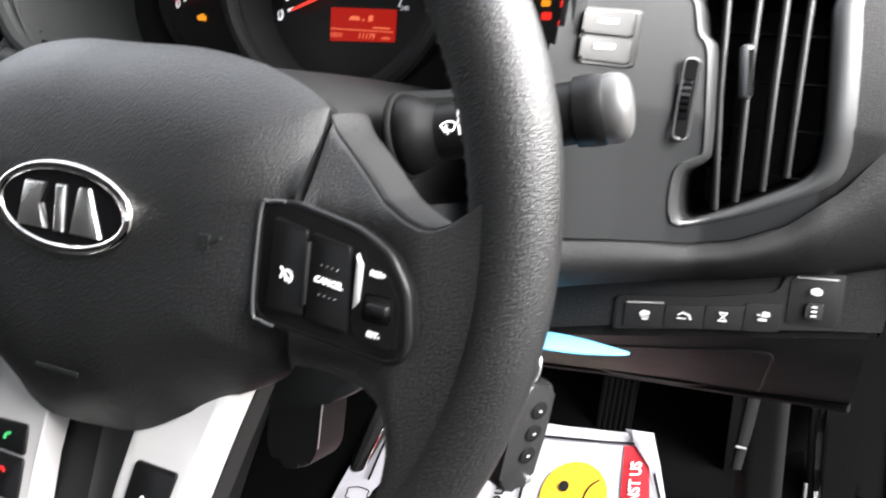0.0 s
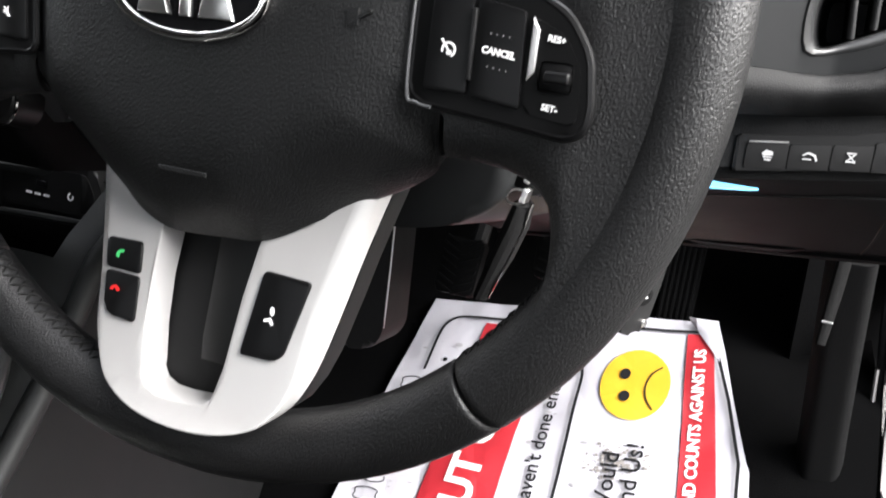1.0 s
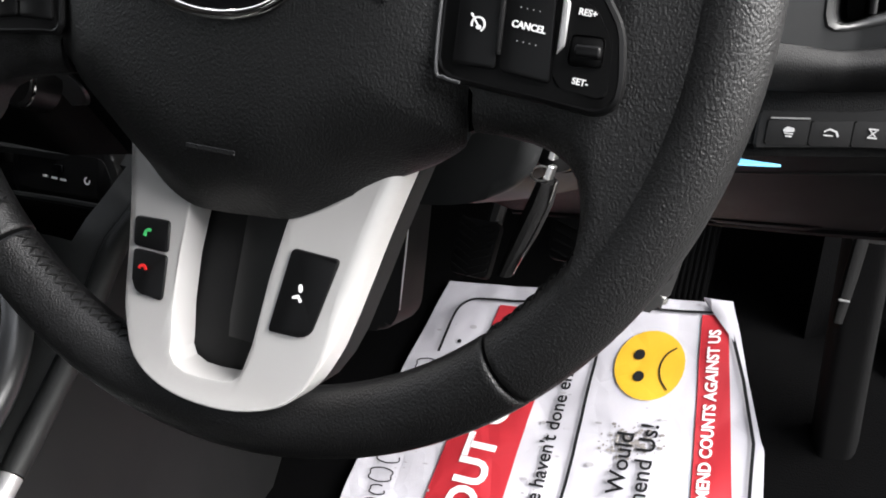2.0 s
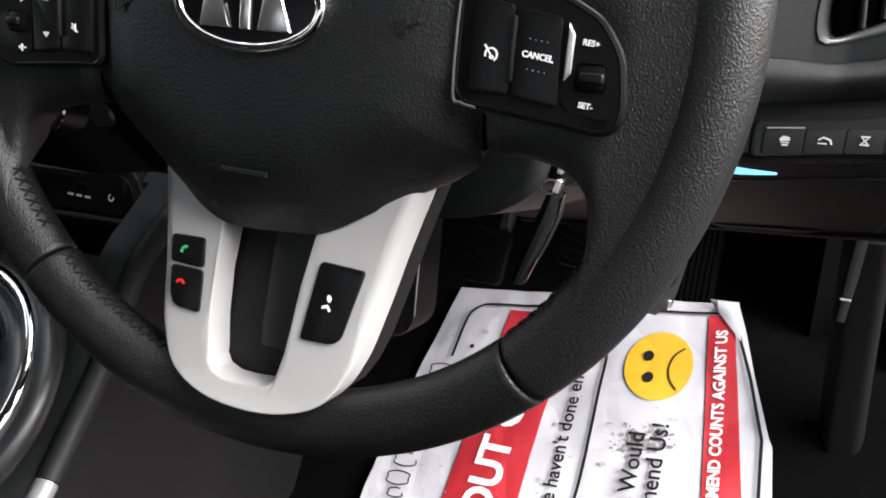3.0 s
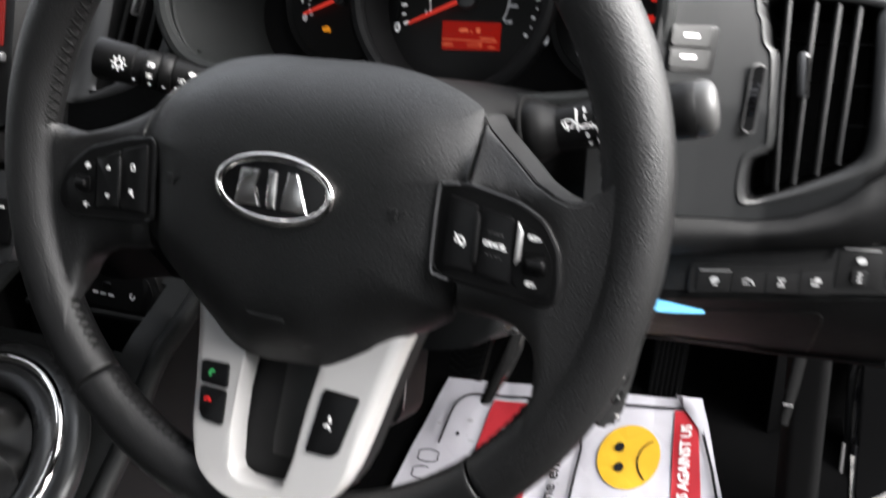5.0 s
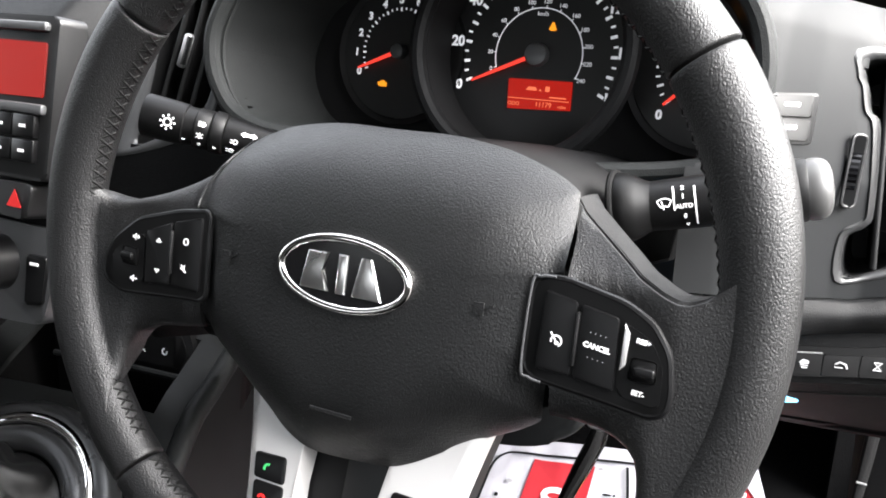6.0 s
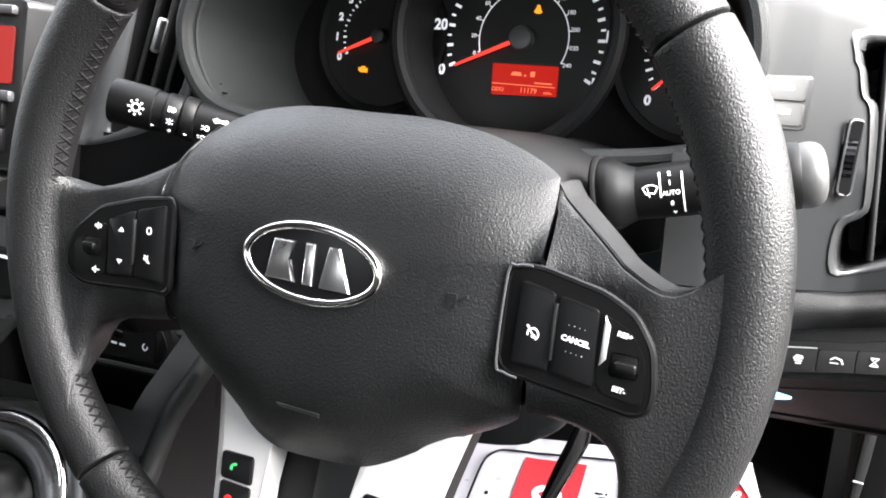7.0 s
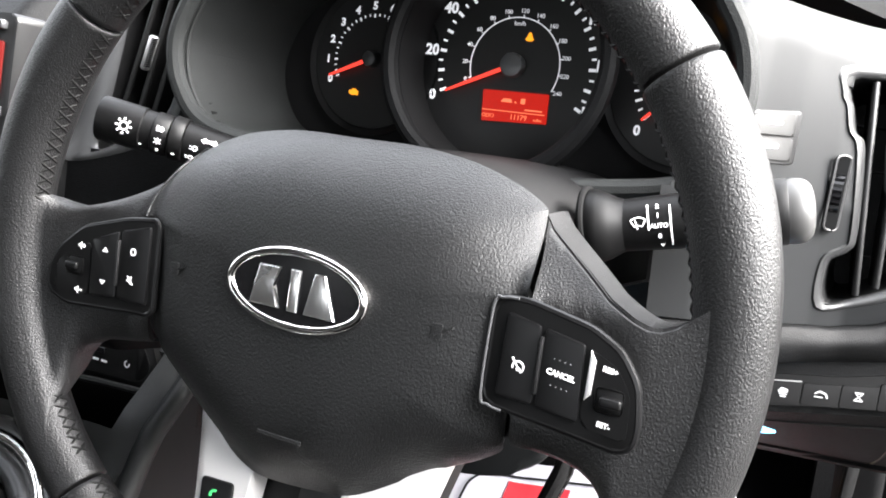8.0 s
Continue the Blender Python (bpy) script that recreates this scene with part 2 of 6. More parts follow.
def slab(f, nu, nv, off, keep=None, bm=None):
    """A sheet f(u, v), u and v from 0 to 1, thickened by the vector off. keep(u, v) leaves out cells, so that an opening goes through."""
    bm = bm or bmesh.new()
    off = V(off)
    grid = [[(bm.verts.new(f(i / nu, j / nv)), bm.verts.new(V(f(i / nu, j / nv)) + off)) for j in range(nv + 1)] for i in range(nu + 1)]
    cells = {(i, j) for i in range(nu) for j in range(nv) if not keep or keep((i + 0.5) / nu, (j + 0.5) / nv)}
    for i, j in cells:
        c = (grid[i][j], grid[i + 1][j], grid[i + 1][j + 1], grid[i][j + 1])
        bm.faces.new([p[0] for p in c])
        bm.faces.new([p[1] for p in c][::-1])
        for k, (di, dj) in enumerate(((0, -1), (1, 0), (0, 1), (-1, 0))):
            if (i + di, j + dj) not in cells:
                a, b = c[k], c[(k + 1) % 4]
                bm.faces.new((a[1], b[1], b[0], a[0]))
    bmesh.ops.delete(bm, geom=[v for v in bm.verts if not v.link_faces], context="VERTS")
    return bm


def inside(x, z, poly):
    hit = False
    for (x0, z0), (x1, z1) in zip(poly, poly[1:] + poly[:1]):
        if (z0 > z) != (z1 > z) and x < (x1 - x0) * (z - z0) / (z1 - z0) + x0:
            hit = not hit
    return hit


def spread(x, table):
    """Linear interpolation in a table of (x, value)."""
    return float(np.interp(x, [a for a, _ in table], [b for _, b in table]))


def aim(origin, across, up):
    """A frame whose x runs along across and whose y runs along up."""
    a = V(across).normalized()
    n = a.cross(V(up)).normalized()
    u = n.cross(a)
    return Matrix((a, u, n)).transposed().to_4x4() @ Matrix.Identity(4) if origin is None else Matrix.Translation(origin) @ Matrix((a, u, n)).transposed().to_4x4()


FACE = ((1, 0, 0), (0, 0, 1))


def words(text, size, material, parent, at, across=FACE[0], up=FACE[1], align="CENTER", name="lettering", bold=0.0, squeeze=1.0):
    """Lettering as a thin mesh of its own; at, across and up are in the thing's frame."""
    cu = bpy.data.curves.new("t", "FONT")
    cu.body, cu.size, cu.align_x, cu.align_y, cu.extrude, cu.offset = text, size, align, "CENTER", 0.00015, bold
    cu.resolution_u = 3
    tmp = new("t", cu)
    me = bpy.data.meshes.new_from_object(tmp.evaluated_get(bpy.context.evaluated_depsgraph_get()))
    bpy.data.objects.remove(tmp)
    bpy.data.curves.remove(cu)
    me.transform(Matrix.Translation(-ORG[parent.name]) @ aim(at, across, up) @ Matrix.Diagonal((squeeze, 1, 1, 1)))
    me.materials.clear()
    me.materials.append(material)
    me.name = name
    ob = new(name, me)
    ob.parent = parent
    ORG[ob.name] = ORG[parent.name]
    return ob


def flatshape(outline, at, across, up, depth=0.0003, bm=None):
    """A thin plate with that outline, lying at a place."""
    bm = bm or bmesh.new()
    m = aim(at, across, up)
    a = [bm.verts.new(m @ V((p[0], p[1], depth))) for p in outline]
    b = [bm.verts.new(m @ V((p[0], p[1], 0))) for p in outline]
    bm.faces.new(a)
    bm.faces.new(b[::-1])
    for i in range(len(a)):
        bm.faces.new((a[i - 1], a[i], b[i], b[i - 1]))
    bmesh.ops.triangulate(bm, faces=[f for f in bm.faces if len(f.verts) > 4])
    return bm


def ringshape(r0, r1, at, across, up, n=24, a0=0.0, a1=360.0, depth=0.0003, bm=None, sx=1.0):
    """A flat arc or ring between two radii."""
    pts = [(math.cos(radians(a0 + (a1 - a0) * k / n)), math.sin(radians(a0 + (a1 - a0) * k / n))) for k in range(n + 1)]
    bm = bm or bmesh.new()
    for p, q in zip(pts, pts[1:]):
        flatshape([(sx * p[0] * r0, p[1] * r0), (sx * p[0] * r1, p[1] * r1), (sx * q[0] * r1, q[1] * r1), (sx * q[0] * r0, q[1] * r0)], at, across, up, depth, bm)
    return bm


def ellipse(cx, cz, a, b, n=40):
    return [(cx + a * math.cos(2 * math.pi * k / n), cz + b * math.sin(2 * math.pi * k / n)) for k in range(n)]

# ---- the steering wheel ----
RIM, CX, CZ = 0.1696, -0.0046, -0.0021
wheel = thing("steering_wheel", "black leather three-spoke steering wheel with satin silver lower spoke", "steering wheel")


def girth(a):
    """Half the rim's thickness at an angle: thicker at the thumb grips."""
    up = abs(math.degrees(math.asin(math.sin(radians(a)))) - 26) if math.sin(radians(a)) > -0.2 else 99
    return 0.0143 + 0.0015 * math.exp(-((up / 20) ** 2))


def rim_y(x):
    """The rim's middle, a little turned about the upright."""
    return 0.0127 + 0.056 * x


def rim_point(a, phi, lift=0.0):
    """phi: 0 outside, 90 towards the driver, 180 inside."""
    r = girth(a) + lift
    c, s = math.cos(radians(a)), math.sin(radians(a))
    q = RIM + r * math.cos(radians(phi))
    return V((CX + q * c, rim_y(CX + q * c) - 0.91 * r * math.sin(radians(phi)), CZ + q * s))


def rim_section(a0, a1):
    bm, rings, n = bmesh.new(), [], 28
    steps = [a0, a0 + 0.12, a0 + 0.3] + list(np.linspace(a0 + 1, a1 - 1, int((a1 - a0) / 2))) + [a1 - 0.3, a1 - 0.12, a1]
    for a in steps:
        edge = min(a - a0, a1 - a)
        dip = -0.0012 if edge < 0.05 else -0.0005 if edge < 0.2 else 0
        rings.append([bm.verts.new(rim_point(a, 360 * k / n, dip)) for k in range(n)])
    for p, q in zip(rings, rings[1:]):
        for k in range(n):
            bm.faces.new((p[k - 1], p[k], q[k], q[k - 1]))
    bm.faces.new(rings[0][::-1])
    bm.faces.new(rings[-1])
    return bm


def stitches(a0, a1):
    """A row of crossed stitches on the inner side, facing the driver."""
    bm, step = bmesh.new(), 2.0
    for i in range(int((a1 - a0 - 3) / step)):
        a = a0 + 1.5 + i * step
        for da, lift in ((1.9, 0.0002), (-1.9, 0.0)):
            pts = [rim_point(a + da * (t - 0.5), 154 + 36 * t, lift - 0.0008 * abs(2 * t - 1) ** 2) for t in (0, 0.25, 0.5, 0.75, 1)]
            sweep(pts, 0.00062, 5, True, bm)
    return bm


for a0, a1, note in ((-46.3, 36.3, "grained leather grip"), (36.7, 141.8, "smooth leather top section"), (142.2, 227, "grained leather grip"), (227.4, 313.3, "smooth leather lower section")):
    sec = part("rim_section", rim_section(a0, a1), LEATHER, wheel, note, 60)
    part("stitching", stitches(a0, min(a1, 262)), THREAD, sec)

# airbag cover: a domed shield, sunk on both sides under the switch pods; its edge in x, z and y, from the top round to the right
EDGE = [(0.0, 0.0605, 0.026), (0.03, 0.0605, 0.027), (0.056, 0.057, 0.028), (0.074, 0.0515, 0.028), (0.0835, 0.0468, 0.0275), (0.0882, 0.0438, 0.0265), (0.0892, 0.0418, 0.0255), (0.091, 0.034, 0.0195), (0.093, 0.0225, 0.009), (0.0946, 0.0135, 0.001), (0.0948, 0.0095, 0.006),
        (0.0945, -0.003, 0.01), (0.0942, -0.016, 0.01), (0.093, -0.026, 0.009), (0.0914, -0.0318, 0.007), (0.0898, -0.04, 0.011), (0.088, -0.049, 0.017), (0.0862, -0.0532, 0.02), (0.077, -0.0598, 0.022), (0.067, -0.065, 0.022), (0.0515, -0.073, 0.018), (0.0433, -0.0779, 0.014), (0.033, -0.084, 0.0125), (0.022, -0.0885, 0.012), (0.007, -0.0895, 0.01)]
EDGE += [(-0.01, -0.0908, 0.01), (-0.0226, -0.09, 0.01), (-0.0375, -0.0845, 0.012), (-0.056, -0.0745, 0.018), (-0.069, -0.0655, 0.02), (-0.0862, -0.0515, 0.019), (-0.0892, -0.041, 0.011), (-0.0888, -0.0345, 0.008), (-0.089, -0.027, 0.009), (-0.0892, -0.016, 0.01), (-0.0892, -0.003, 0.01), (-0.0894, 0.0095, 0.006),
         (-0.0896, 0.013, 0.0015), (-0.0904, 0.0175, 0.004), (-0.0908, 0.0254, 0.01), (-0.0894, 0.035, 0.019), (-0.0868, 0.0425, 0.028), (-0.0832, 0.0462, 0.03), (-0.073, 0.0512, 0.029), (-0.056, 0.0568, 0.028), (-0.03, 0.0605, 0.027)]


def face_y(x, z):
    return -0.0075 + 0.35 * max(abs(x) - 0.02, 0) ** 1.6 + 9.0 * max(z - 0.006, 0) ** 2.0 + 1.2 * max(-z - 0.03, 0) ** 2


def cover_y(x, z, s):
    return face_y(x, z) + 0.007 * max((s - 0.86) / 0.14, 0) ** 2.5


def cover_mesh():
    """Rings from the middle outwards; near its edge the skin rolls back to the edge's own depth."""
    bm = bmesh.new()
    line = spline(EDGE, 4)
    n = len(line)
    sink = [p.z - face_y(p.x, p.y) for p in line]
    mild = [sum(sink[(k + j) % n] * math.exp(-(j / 7) ** 2) for j in range(-16, 17)) / sum(math.exp(-(j / 7) ** 2) for j in range(-16, 17)) for k in range(n)]
    rings = []
    for s in (0.03, 0.12, 0.22, 0.32, 0.42, 0.52, 0.6, 0.67, 0.74, 0.8, 0.85, 0.89, 0.92, 0.945, 0.965, 0.98, 0.992, 1.0):
        w, own = max((s - 0.55) / 0.45, 0) ** 2.6, max((s - 0.94) / 0.06, 0) ** 1.5
        rings.append([bm.verts.new((p.x * s, face_y(p.x * s, p.y * s) + (mild[k] + (sink[k] - mild[k]) * own) * w, p.y * s)) for k, p in enumerate(line)])
    rings.append([bm.verts.new((p.x * 0.985, p.z + 0.003, p.y * 0.985)) for p in line])
    rings.append([bm.verts.new((p.x * 0.93, p.z + 0.02, p.y * 0.93)) for p in line])
    for a, b in zip(rings, rings[1:]):
        for k in range(len(line)):
            bm.faces.new((a[k - 1], a[k], b[k], b[k - 1]))
    bm.faces.new(rings[0])
    bm.faces.new(rings[-1][::-1])
    return bm


cover = part("airbag_cover", cover_mesh(), PADSKIN, wheel, "moulded black airbag cover", 50)

# bead added along the cover's left edge to draw its highlight line
part("cover_edge_bead", sweep(spline([(x, y - 0.0012, z) for x, z, y in EDGE[-9:-3]], 4, False), 0.0006, 6), PADSKIN, cover, "", 60)
# oval badge with plain chrome shapes
BADGE = (0.0008, -0.0028)
badge = part("badge", prism(ellipse(*BADGE, 0.0318, 0.0148), -0.0086, -0.004), PIANO, wheel, "gloss black oval badge in a chrome ring")
part("badge_ring", loop([(x, -0.0082, z) for x, z in ellipse(*BADGE, 0.0322, 0.0152, 64)], 0.002, 12), CHROME, badge, "chrome ring")
for shape in ([(-0.0178, 0.0082), (-0.0072, 0.0082), (-0.0108, 0.0), (-0.0065, -0.0086), (-0.0212, -0.0086)],
              [(-0.0022, 0.0084), (0.0026, 0.0084), (0.0022, -0.0088), (-0.0026, -0.0088)],
              [(0.0092, 0.0084), (0.0142, 0.0084), (0.0205, -0.0088), (0.0055, -0.0088)]):
    part("badge_shape", prism([(x + BADGE[0], z + BADGE[1]) for x, z in shape], -0.0098, -0.0084, 0.0007, 2), STEEL, badge, "raised chrome shape")
# horn marks pressed into the cover on both sides, and a faint word below
for sx in (-1, 1):
    y = cover_y(0.068, -0.006, 0.8) - 0.0009
    bm = prism([(sx * 0.0645 + a, b) for a, b in ((-0.0028, -0.0035), (0.0012, -0.0035), (0.0012, -0.0085), (-0.0028, -0.0085))], y, y + 0.002)
    prism([(sx * 0.0645 + a, b) for a, b in ((0.0014, -0.0055), (0.0055, -0.0035), (0.0055, -0.0045), (0.0014, -0.0068))], y, y + 0.002, bm=bm)
    part("horn_mark", bm, PADSKIN, cover)
part("pressed_word", box((0.0, cover_y(0, -0.063, 0.75) - 0.0002, -0.0645), (0.022, 0.0004, 0.0018), 0.0002, 1), PADSKIN, cover)

# side arms that carry the pods
def smooth(t):
    t = min(max(t, 0), 1)
    return t * t * (3 - 2 * t)


ARM_TOP = {1: ((0.082, 0.0455), (0.0885, 0.0395), (0.0928, 0.0354), (0.1, 0.0308), (0.113, 0.0226), (0.1255, 0.0146), (0.1375, 0.0098), (0.143, 0.0082), (0.148, 0.0085), (0.153, 0.0105), (0.158, 0.0138), (0.164, 0.0178), (0.17, 0.022)),
           -1: ((0.0915, 0.0343), (0.1, 0.029), (0.107, 0.0245), (0.1155, 0.02), (0.124, 0.016), (0.133, 0.0125), (0.142, 0.0097), (0.148, 0.0088), (0.153, 0.0095), (0.158, 0.0125), (0.164, 0.018), (0.17, 0.025))}
ARM_LOW = {1: ((0.0955, -0.0462), (0.106, -0.0465), (0.117, -0.0475), (0.126, -0.0492), (0.133, -0.052), (0.139, -0.0565), (0.144, -0.064), (0.15, -0.074), (0.157, -0.087), (0.164, -0.1), (0.17, -0.112)),
           -1: ((0.0915, -0.0475), (0.115, -0.051), (0.128, -0.0535), (0.137, -0.0575), (0.143, -0.064), (0.148, -0.073), (0.153, -0.084), (0.158, -0.095), (0.164, -0.107), (0.17, -0.118))}
ARM_START = {1: ((-0.03, 0.0935), (-0.029, 0.088), (0.01, 0.088), (0.011, 0.0948), (0.0225, 0.0932), (0.034, 0.0907), (0.042, 0.089)), -1: ((-0.034, 0.0912), (-0.03, 0.088), (0.01, 0.088), (0.012, 0.0905), (0.0254, 0.0914), (0.035, 0.09))}


def arm(sx):
    """From the airbag cover to the rim: a face that leans back above the pod, with a creased upper edge and a wall behind it, its skin flowing over the rim."""
    profile = [(-0.001, 0.014, 0.0), (-0.0005, 0.009, 0.0), (0.0, 0.005, 0.0), (0.0, 0.0025, 0.03), (0.0, 0.0008, 0.08), (0.0, 0.0, 0.15)]
    profile += [(0.0, 0.0, 0.15 + 0.07 * k) for k in range(1, 11)]
    face = len(profile) + 2
    if sx > 0:
        profile += [(0.0, 0.0, 0.92), (0.0, 0.0, 0.965), (0.0, 0.0002, 0.992), (-0.0003, 0.001, 1.0), (-0.0004, 0.0022, 1.0), (0.0007, 0.0024, 1.0), (0.0011, 0.0036, 1.0), (0.0018, 0.009, 1.0), (0.0024, 0.015, 1.0), (0.0028, 0.021, 1.0), (0.0026, 0.0245, 1.0), (0.001, 0.027, 1.0)]
    else:
        profile += [(0.0, 0.0, 0.9), (0.0, 0.0006, 0.94), (0.0, 0.0018, 0.965), (0.0, 0.0036, 0.985), (0.0, 0.006, 0.996), (0.0, 0.009, 1.0), (0.0, 0.0125, 1.0), (0.0, 0.016, 0.998)]

    def f(u, v):
        i = min(int(v * (len(profile) - 1) + 1e-6), len(profile) - 1)
        dz, dy, w = profile[i]

        def height(x):
            low, top = spread(x, ARM_LOW[sx]), spread(x, ARM_TOP[sx])
            return low + (top - low) * w
        start = 0.0875 if sx > 0 and i > face + 1 else spread(height(0.094), ARM_START[sx])
        z = height(start + (0.17 - start) * u)
        reach = math.sqrt((RIM - 0.003) ** 2 - (z - CZ) ** 2) + sx * CX
        x = start + (reach - start) * u
        q = math.hypot(sx * x - CX, z - CZ)
        g = girth(math.degrees(math.atan2(z - CZ, x - sx * CX)))
        flat = 0.0055 + 0.003 * math.sin(math.pi * min(u * 1.5, 1))
        tube = rim_y(sx * x) - 0.0004 + 0.0008 * smooth((u - 0.7) / 0.3) - 0.91 * math.sqrt(max(g * g - (RIM - q) ** 2, 0.0)) + 0.6 * max(RIM - g - q, 0)
        if sx > 0:
            front = rim_y(reach) - 0.91 * math.sqrt(g * g - 0.003 ** 2) + 0.0012
            y = min(flat + (front - flat) * smooth((q - 0.125) / (RIM - 0.128)), tube + 0.0012 * smooth((u - 0.85) / 0.15))
        else:
            h = max(0.014 - abs(flat - tube), 0) / 0.014
            y = min(flat, tube) - h * h * 0.0035 + 0.0035 * (1 - smooth((x - 0.0905) / 0.012))
        k = smooth((q - 0.147) / 0.013)
        y += (0.75 if sx > 0 else 0.6) * max(z - 0.0105, 0) * (1 - k)
        return V((sx * x, y + dy * (1 - k), z + dz * ((1 - u) ** 1.3 - 0.25 if dy > 0.003 and sx > 0 else 0.15 if sx < 0 else 1.0) * (1 - k)))
    return slab(f, 44, len(profile) - 1, (0, 0.0025, 0))


for sx in (1, -1):
    part("spoke_arm", arm(sx), LEATHER, wheel, "leather-grained side spoke", 38 if sx > 0 else 60)

part("spoke_core", prism(rounded([(-0.14, -0.002), (-0.09, 0.008), (0.09, 0.008), (0.14, -0.002), (0.14, -0.042), (0.09, -0.045), (0.05, -0.07), (-0.05, -0.07), (-0.09, -0.045), (-0.14, -0.042)], 0.01), 0.022, 0.034, 0.002), MATTE, wheel)
PODS = {1: [(0.0838, 0.0068), (0.0865, 0.0102), (0.096, 0.0108), (0.1205, 0.0058), (0.1315, 0.0), (0.1388, -0.0105), (0.1408, -0.0245), (0.14, -0.0315), (0.1352, -0.0342), (0.1165, -0.032), (0.094, -0.0298), (0.0868, -0.029), (0.0834, -0.0255)],
        -1: [(0.0812, 0.009), (0.0835, 0.0115), (0.0997, 0.0093), (0.1262, 0.002), (0.1412, -0.0098), (0.1478, -0.0225), (0.1462, -0.0308), (0.1346, -0.035), (0.0905, -0.0312), (0.0835, -0.0312), (0.0808, -0.0285)]}
KEYCAPS = {1: ([(0.0895, 0.0062), (0.1026, 0.0035), (0.103, -0.0255), (0.0885, -0.0252)], [(0.1042, 0.0032), (0.1192, 0.0004), (0.1204, -0.0278), (0.1042, -0.0258)]),
           -1: ([(0.0842, 0.0088), (0.1012, 0.0045), (0.101, -0.0268), (0.0835, -0.0272)], [(0.1028, 0.004), (0.1188, -0.0022), (0.1182, -0.0288), (0.1026, -0.0268)])}
WELLS = {1: [(0.1214, -0.0006), (0.1318, -0.0055), (0.1374, -0.0145), (0.138, -0.0305), (0.1212, -0.0282)], -1: [(0.1206, -0.004), (0.133, -0.0085), (0.1418, -0.0165), (0.1432, -0.0295), (0.12, -0.0292)]}
pods = {}
for sx in (1, -1):
    shape = PODS[sx]
    out = [(sx * x, z) for x, z in rounded(shape, 0.003, 3)]
    pod = part("button_pod", prism(out, -0.0008, 0.012, 0.0012), PODBLACK, wheel, "black switch pod on the spoke")
    pods[sx] = pod
    if sx > 0:
        trim = [(x, -0.0012, z) for x, z in spline([(0.0925, 0.0114), (0.0866, 0.0107), (0.0832, 0.0072), (0.0827, -0.0255), (0.0862, -0.0296), (0.0915, -0.0306)], 5, False)]
        part("edge_trim", sweep(trim, 0.0006, 6), VENTGREY, pod, "thin grey edge")
    part("pod_bezel", loop([(sx * x, 0.0006, z) for x, z in rounded(shape, 0.004, 4)], 0.0016, 8), GLOSS, pod, "black bezel")
    for key in KEYCAPS[sx]:
        part("button", prism([(sx * x, z) for x, z in rounded(key, 0.0015, 3)], -0.0022, 0.003, 0.0006), GLOSS, pod)
    d = 0.1036 if sx > 0 else 0.1019
    part("divider", box((sx * d, -0.0022, -0.0105), (0.0014, 0.0024, 0.021), 0.0005), HARD, pod)
    well = part("rocker_well", prism([(sx * x, z) for x, z in rounded(WELLS[sx], 0.003)], -0.0012, 0.004, 0.0004), PODBLACK, pod)
    c = (0.1303, -0.0028, -0.0174) if sx > 0 else (-0.1292, -0.002, -0.0165)
    part("rocker_socket", box((c[0], -0.0012, c[2]), (0.0105, 0.002, 0.009), 0.0018, 2), PODBLACK, well)
    part("rocker", box((c[0] + sx * 0.001, c[1], c[2]), (0.0078, 0.004, 0.0036), 0.001, 3), GLOSS, well)
    if sx > 0:
        part("rocker_cheek", prism([(0.1216, -0.001), (0.1238, -0.0045), (0.1236, -0.0165), (0.1215, -0.019)], -0.0024, 0.002, 0.0005), DULL, pod, "bright slope beside the rocker")
PY = -0.0025
right, left = pods[1], pods[-1]
words("CANCEL", 0.0028, PRINT, right, (0.1122, PY, -0.0122), (1, 0, -0.12), bold=0.00008)
words("RES+", 0.0026, PRINT, right, (0.1292, PY + 0.001, -0.0068), (1, 0, -0.1), bold=0.00006)
words("SET-", 0.0026, PRINT, right, (0.1296, PY + 0.001, -0.0262), (1, 0, -0.1), bold=0.00006)
for dz in (0.0048, -0.0048):
    bm = bmesh.new()
    for k in range(4):
        flatshape(ellipse(0, 0, 0.0002, 0.0002, 6), (0.1092 + 0.002 * k, PY, -0.0116 - 0.00024 * k + dz), *FACE, 0.0002, bm)
    part("dots", bm, DIMPRINT, right)
bm = ringshape(0.0018, 0.0024, (0.0962, PY, -0.0128), *FACE, 18, -60, 200)
flatshape([(-0.0004, -0.0002), (0.0002, -0.0002), (-0.0022, 0.0032), (-0.0028, 0.003)], (0.0962, PY, -0.0128), *FACE, 0.0003, bm)
flatshape(ellipse(0, 0, 0.0009, 0.0007, 8), (0.0964, PY, -0.0136), *FACE, 0.0003, bm)
part("speed_symbol", bm, PRINT, right)
for z, sign in ((-0.0065, "+"), (-0.0275, "-")):
    at = (-0.126, PY + 0.001, z)
    bm = flatshape([(-0.0022, 0.0006), (-0.0012, 0.0006), (0.0, 0.0017), (0.0, -0.0017), (-0.0012, -0.0006), (-0.0022, -0.0006)], at, *FACE)
    flatshape([(0.0006, 0.0003), (0.0022, 0.0003), (0.0022, -0.0003), (0.0006, -0.0003)], at, *FACE, bm=bm)
    if sign == "+":
        flatshape([(0.0011, 0.0009), (0.0017, 0.0009), (0.0017, -0.0009), (0.0011, -0.0009)], at, *FACE, depth=0.00035, bm=bm)
    part("volume_symbol", bm, PRINT, left)
for z, k in ((-0.0058, 1), (-0.021, -1)):
    part("seek_symbol", flatshape([(0, 0.0011 * k), (0.0017, -0.0008 * k), (0.0011, -0.0012 * k), (0, 0.0002 * k), (-0.0011, -0.0012 * k), (-0.0017, -0.0008 * k)], (-0.11, PY, z), *FACE), PRINT, left)
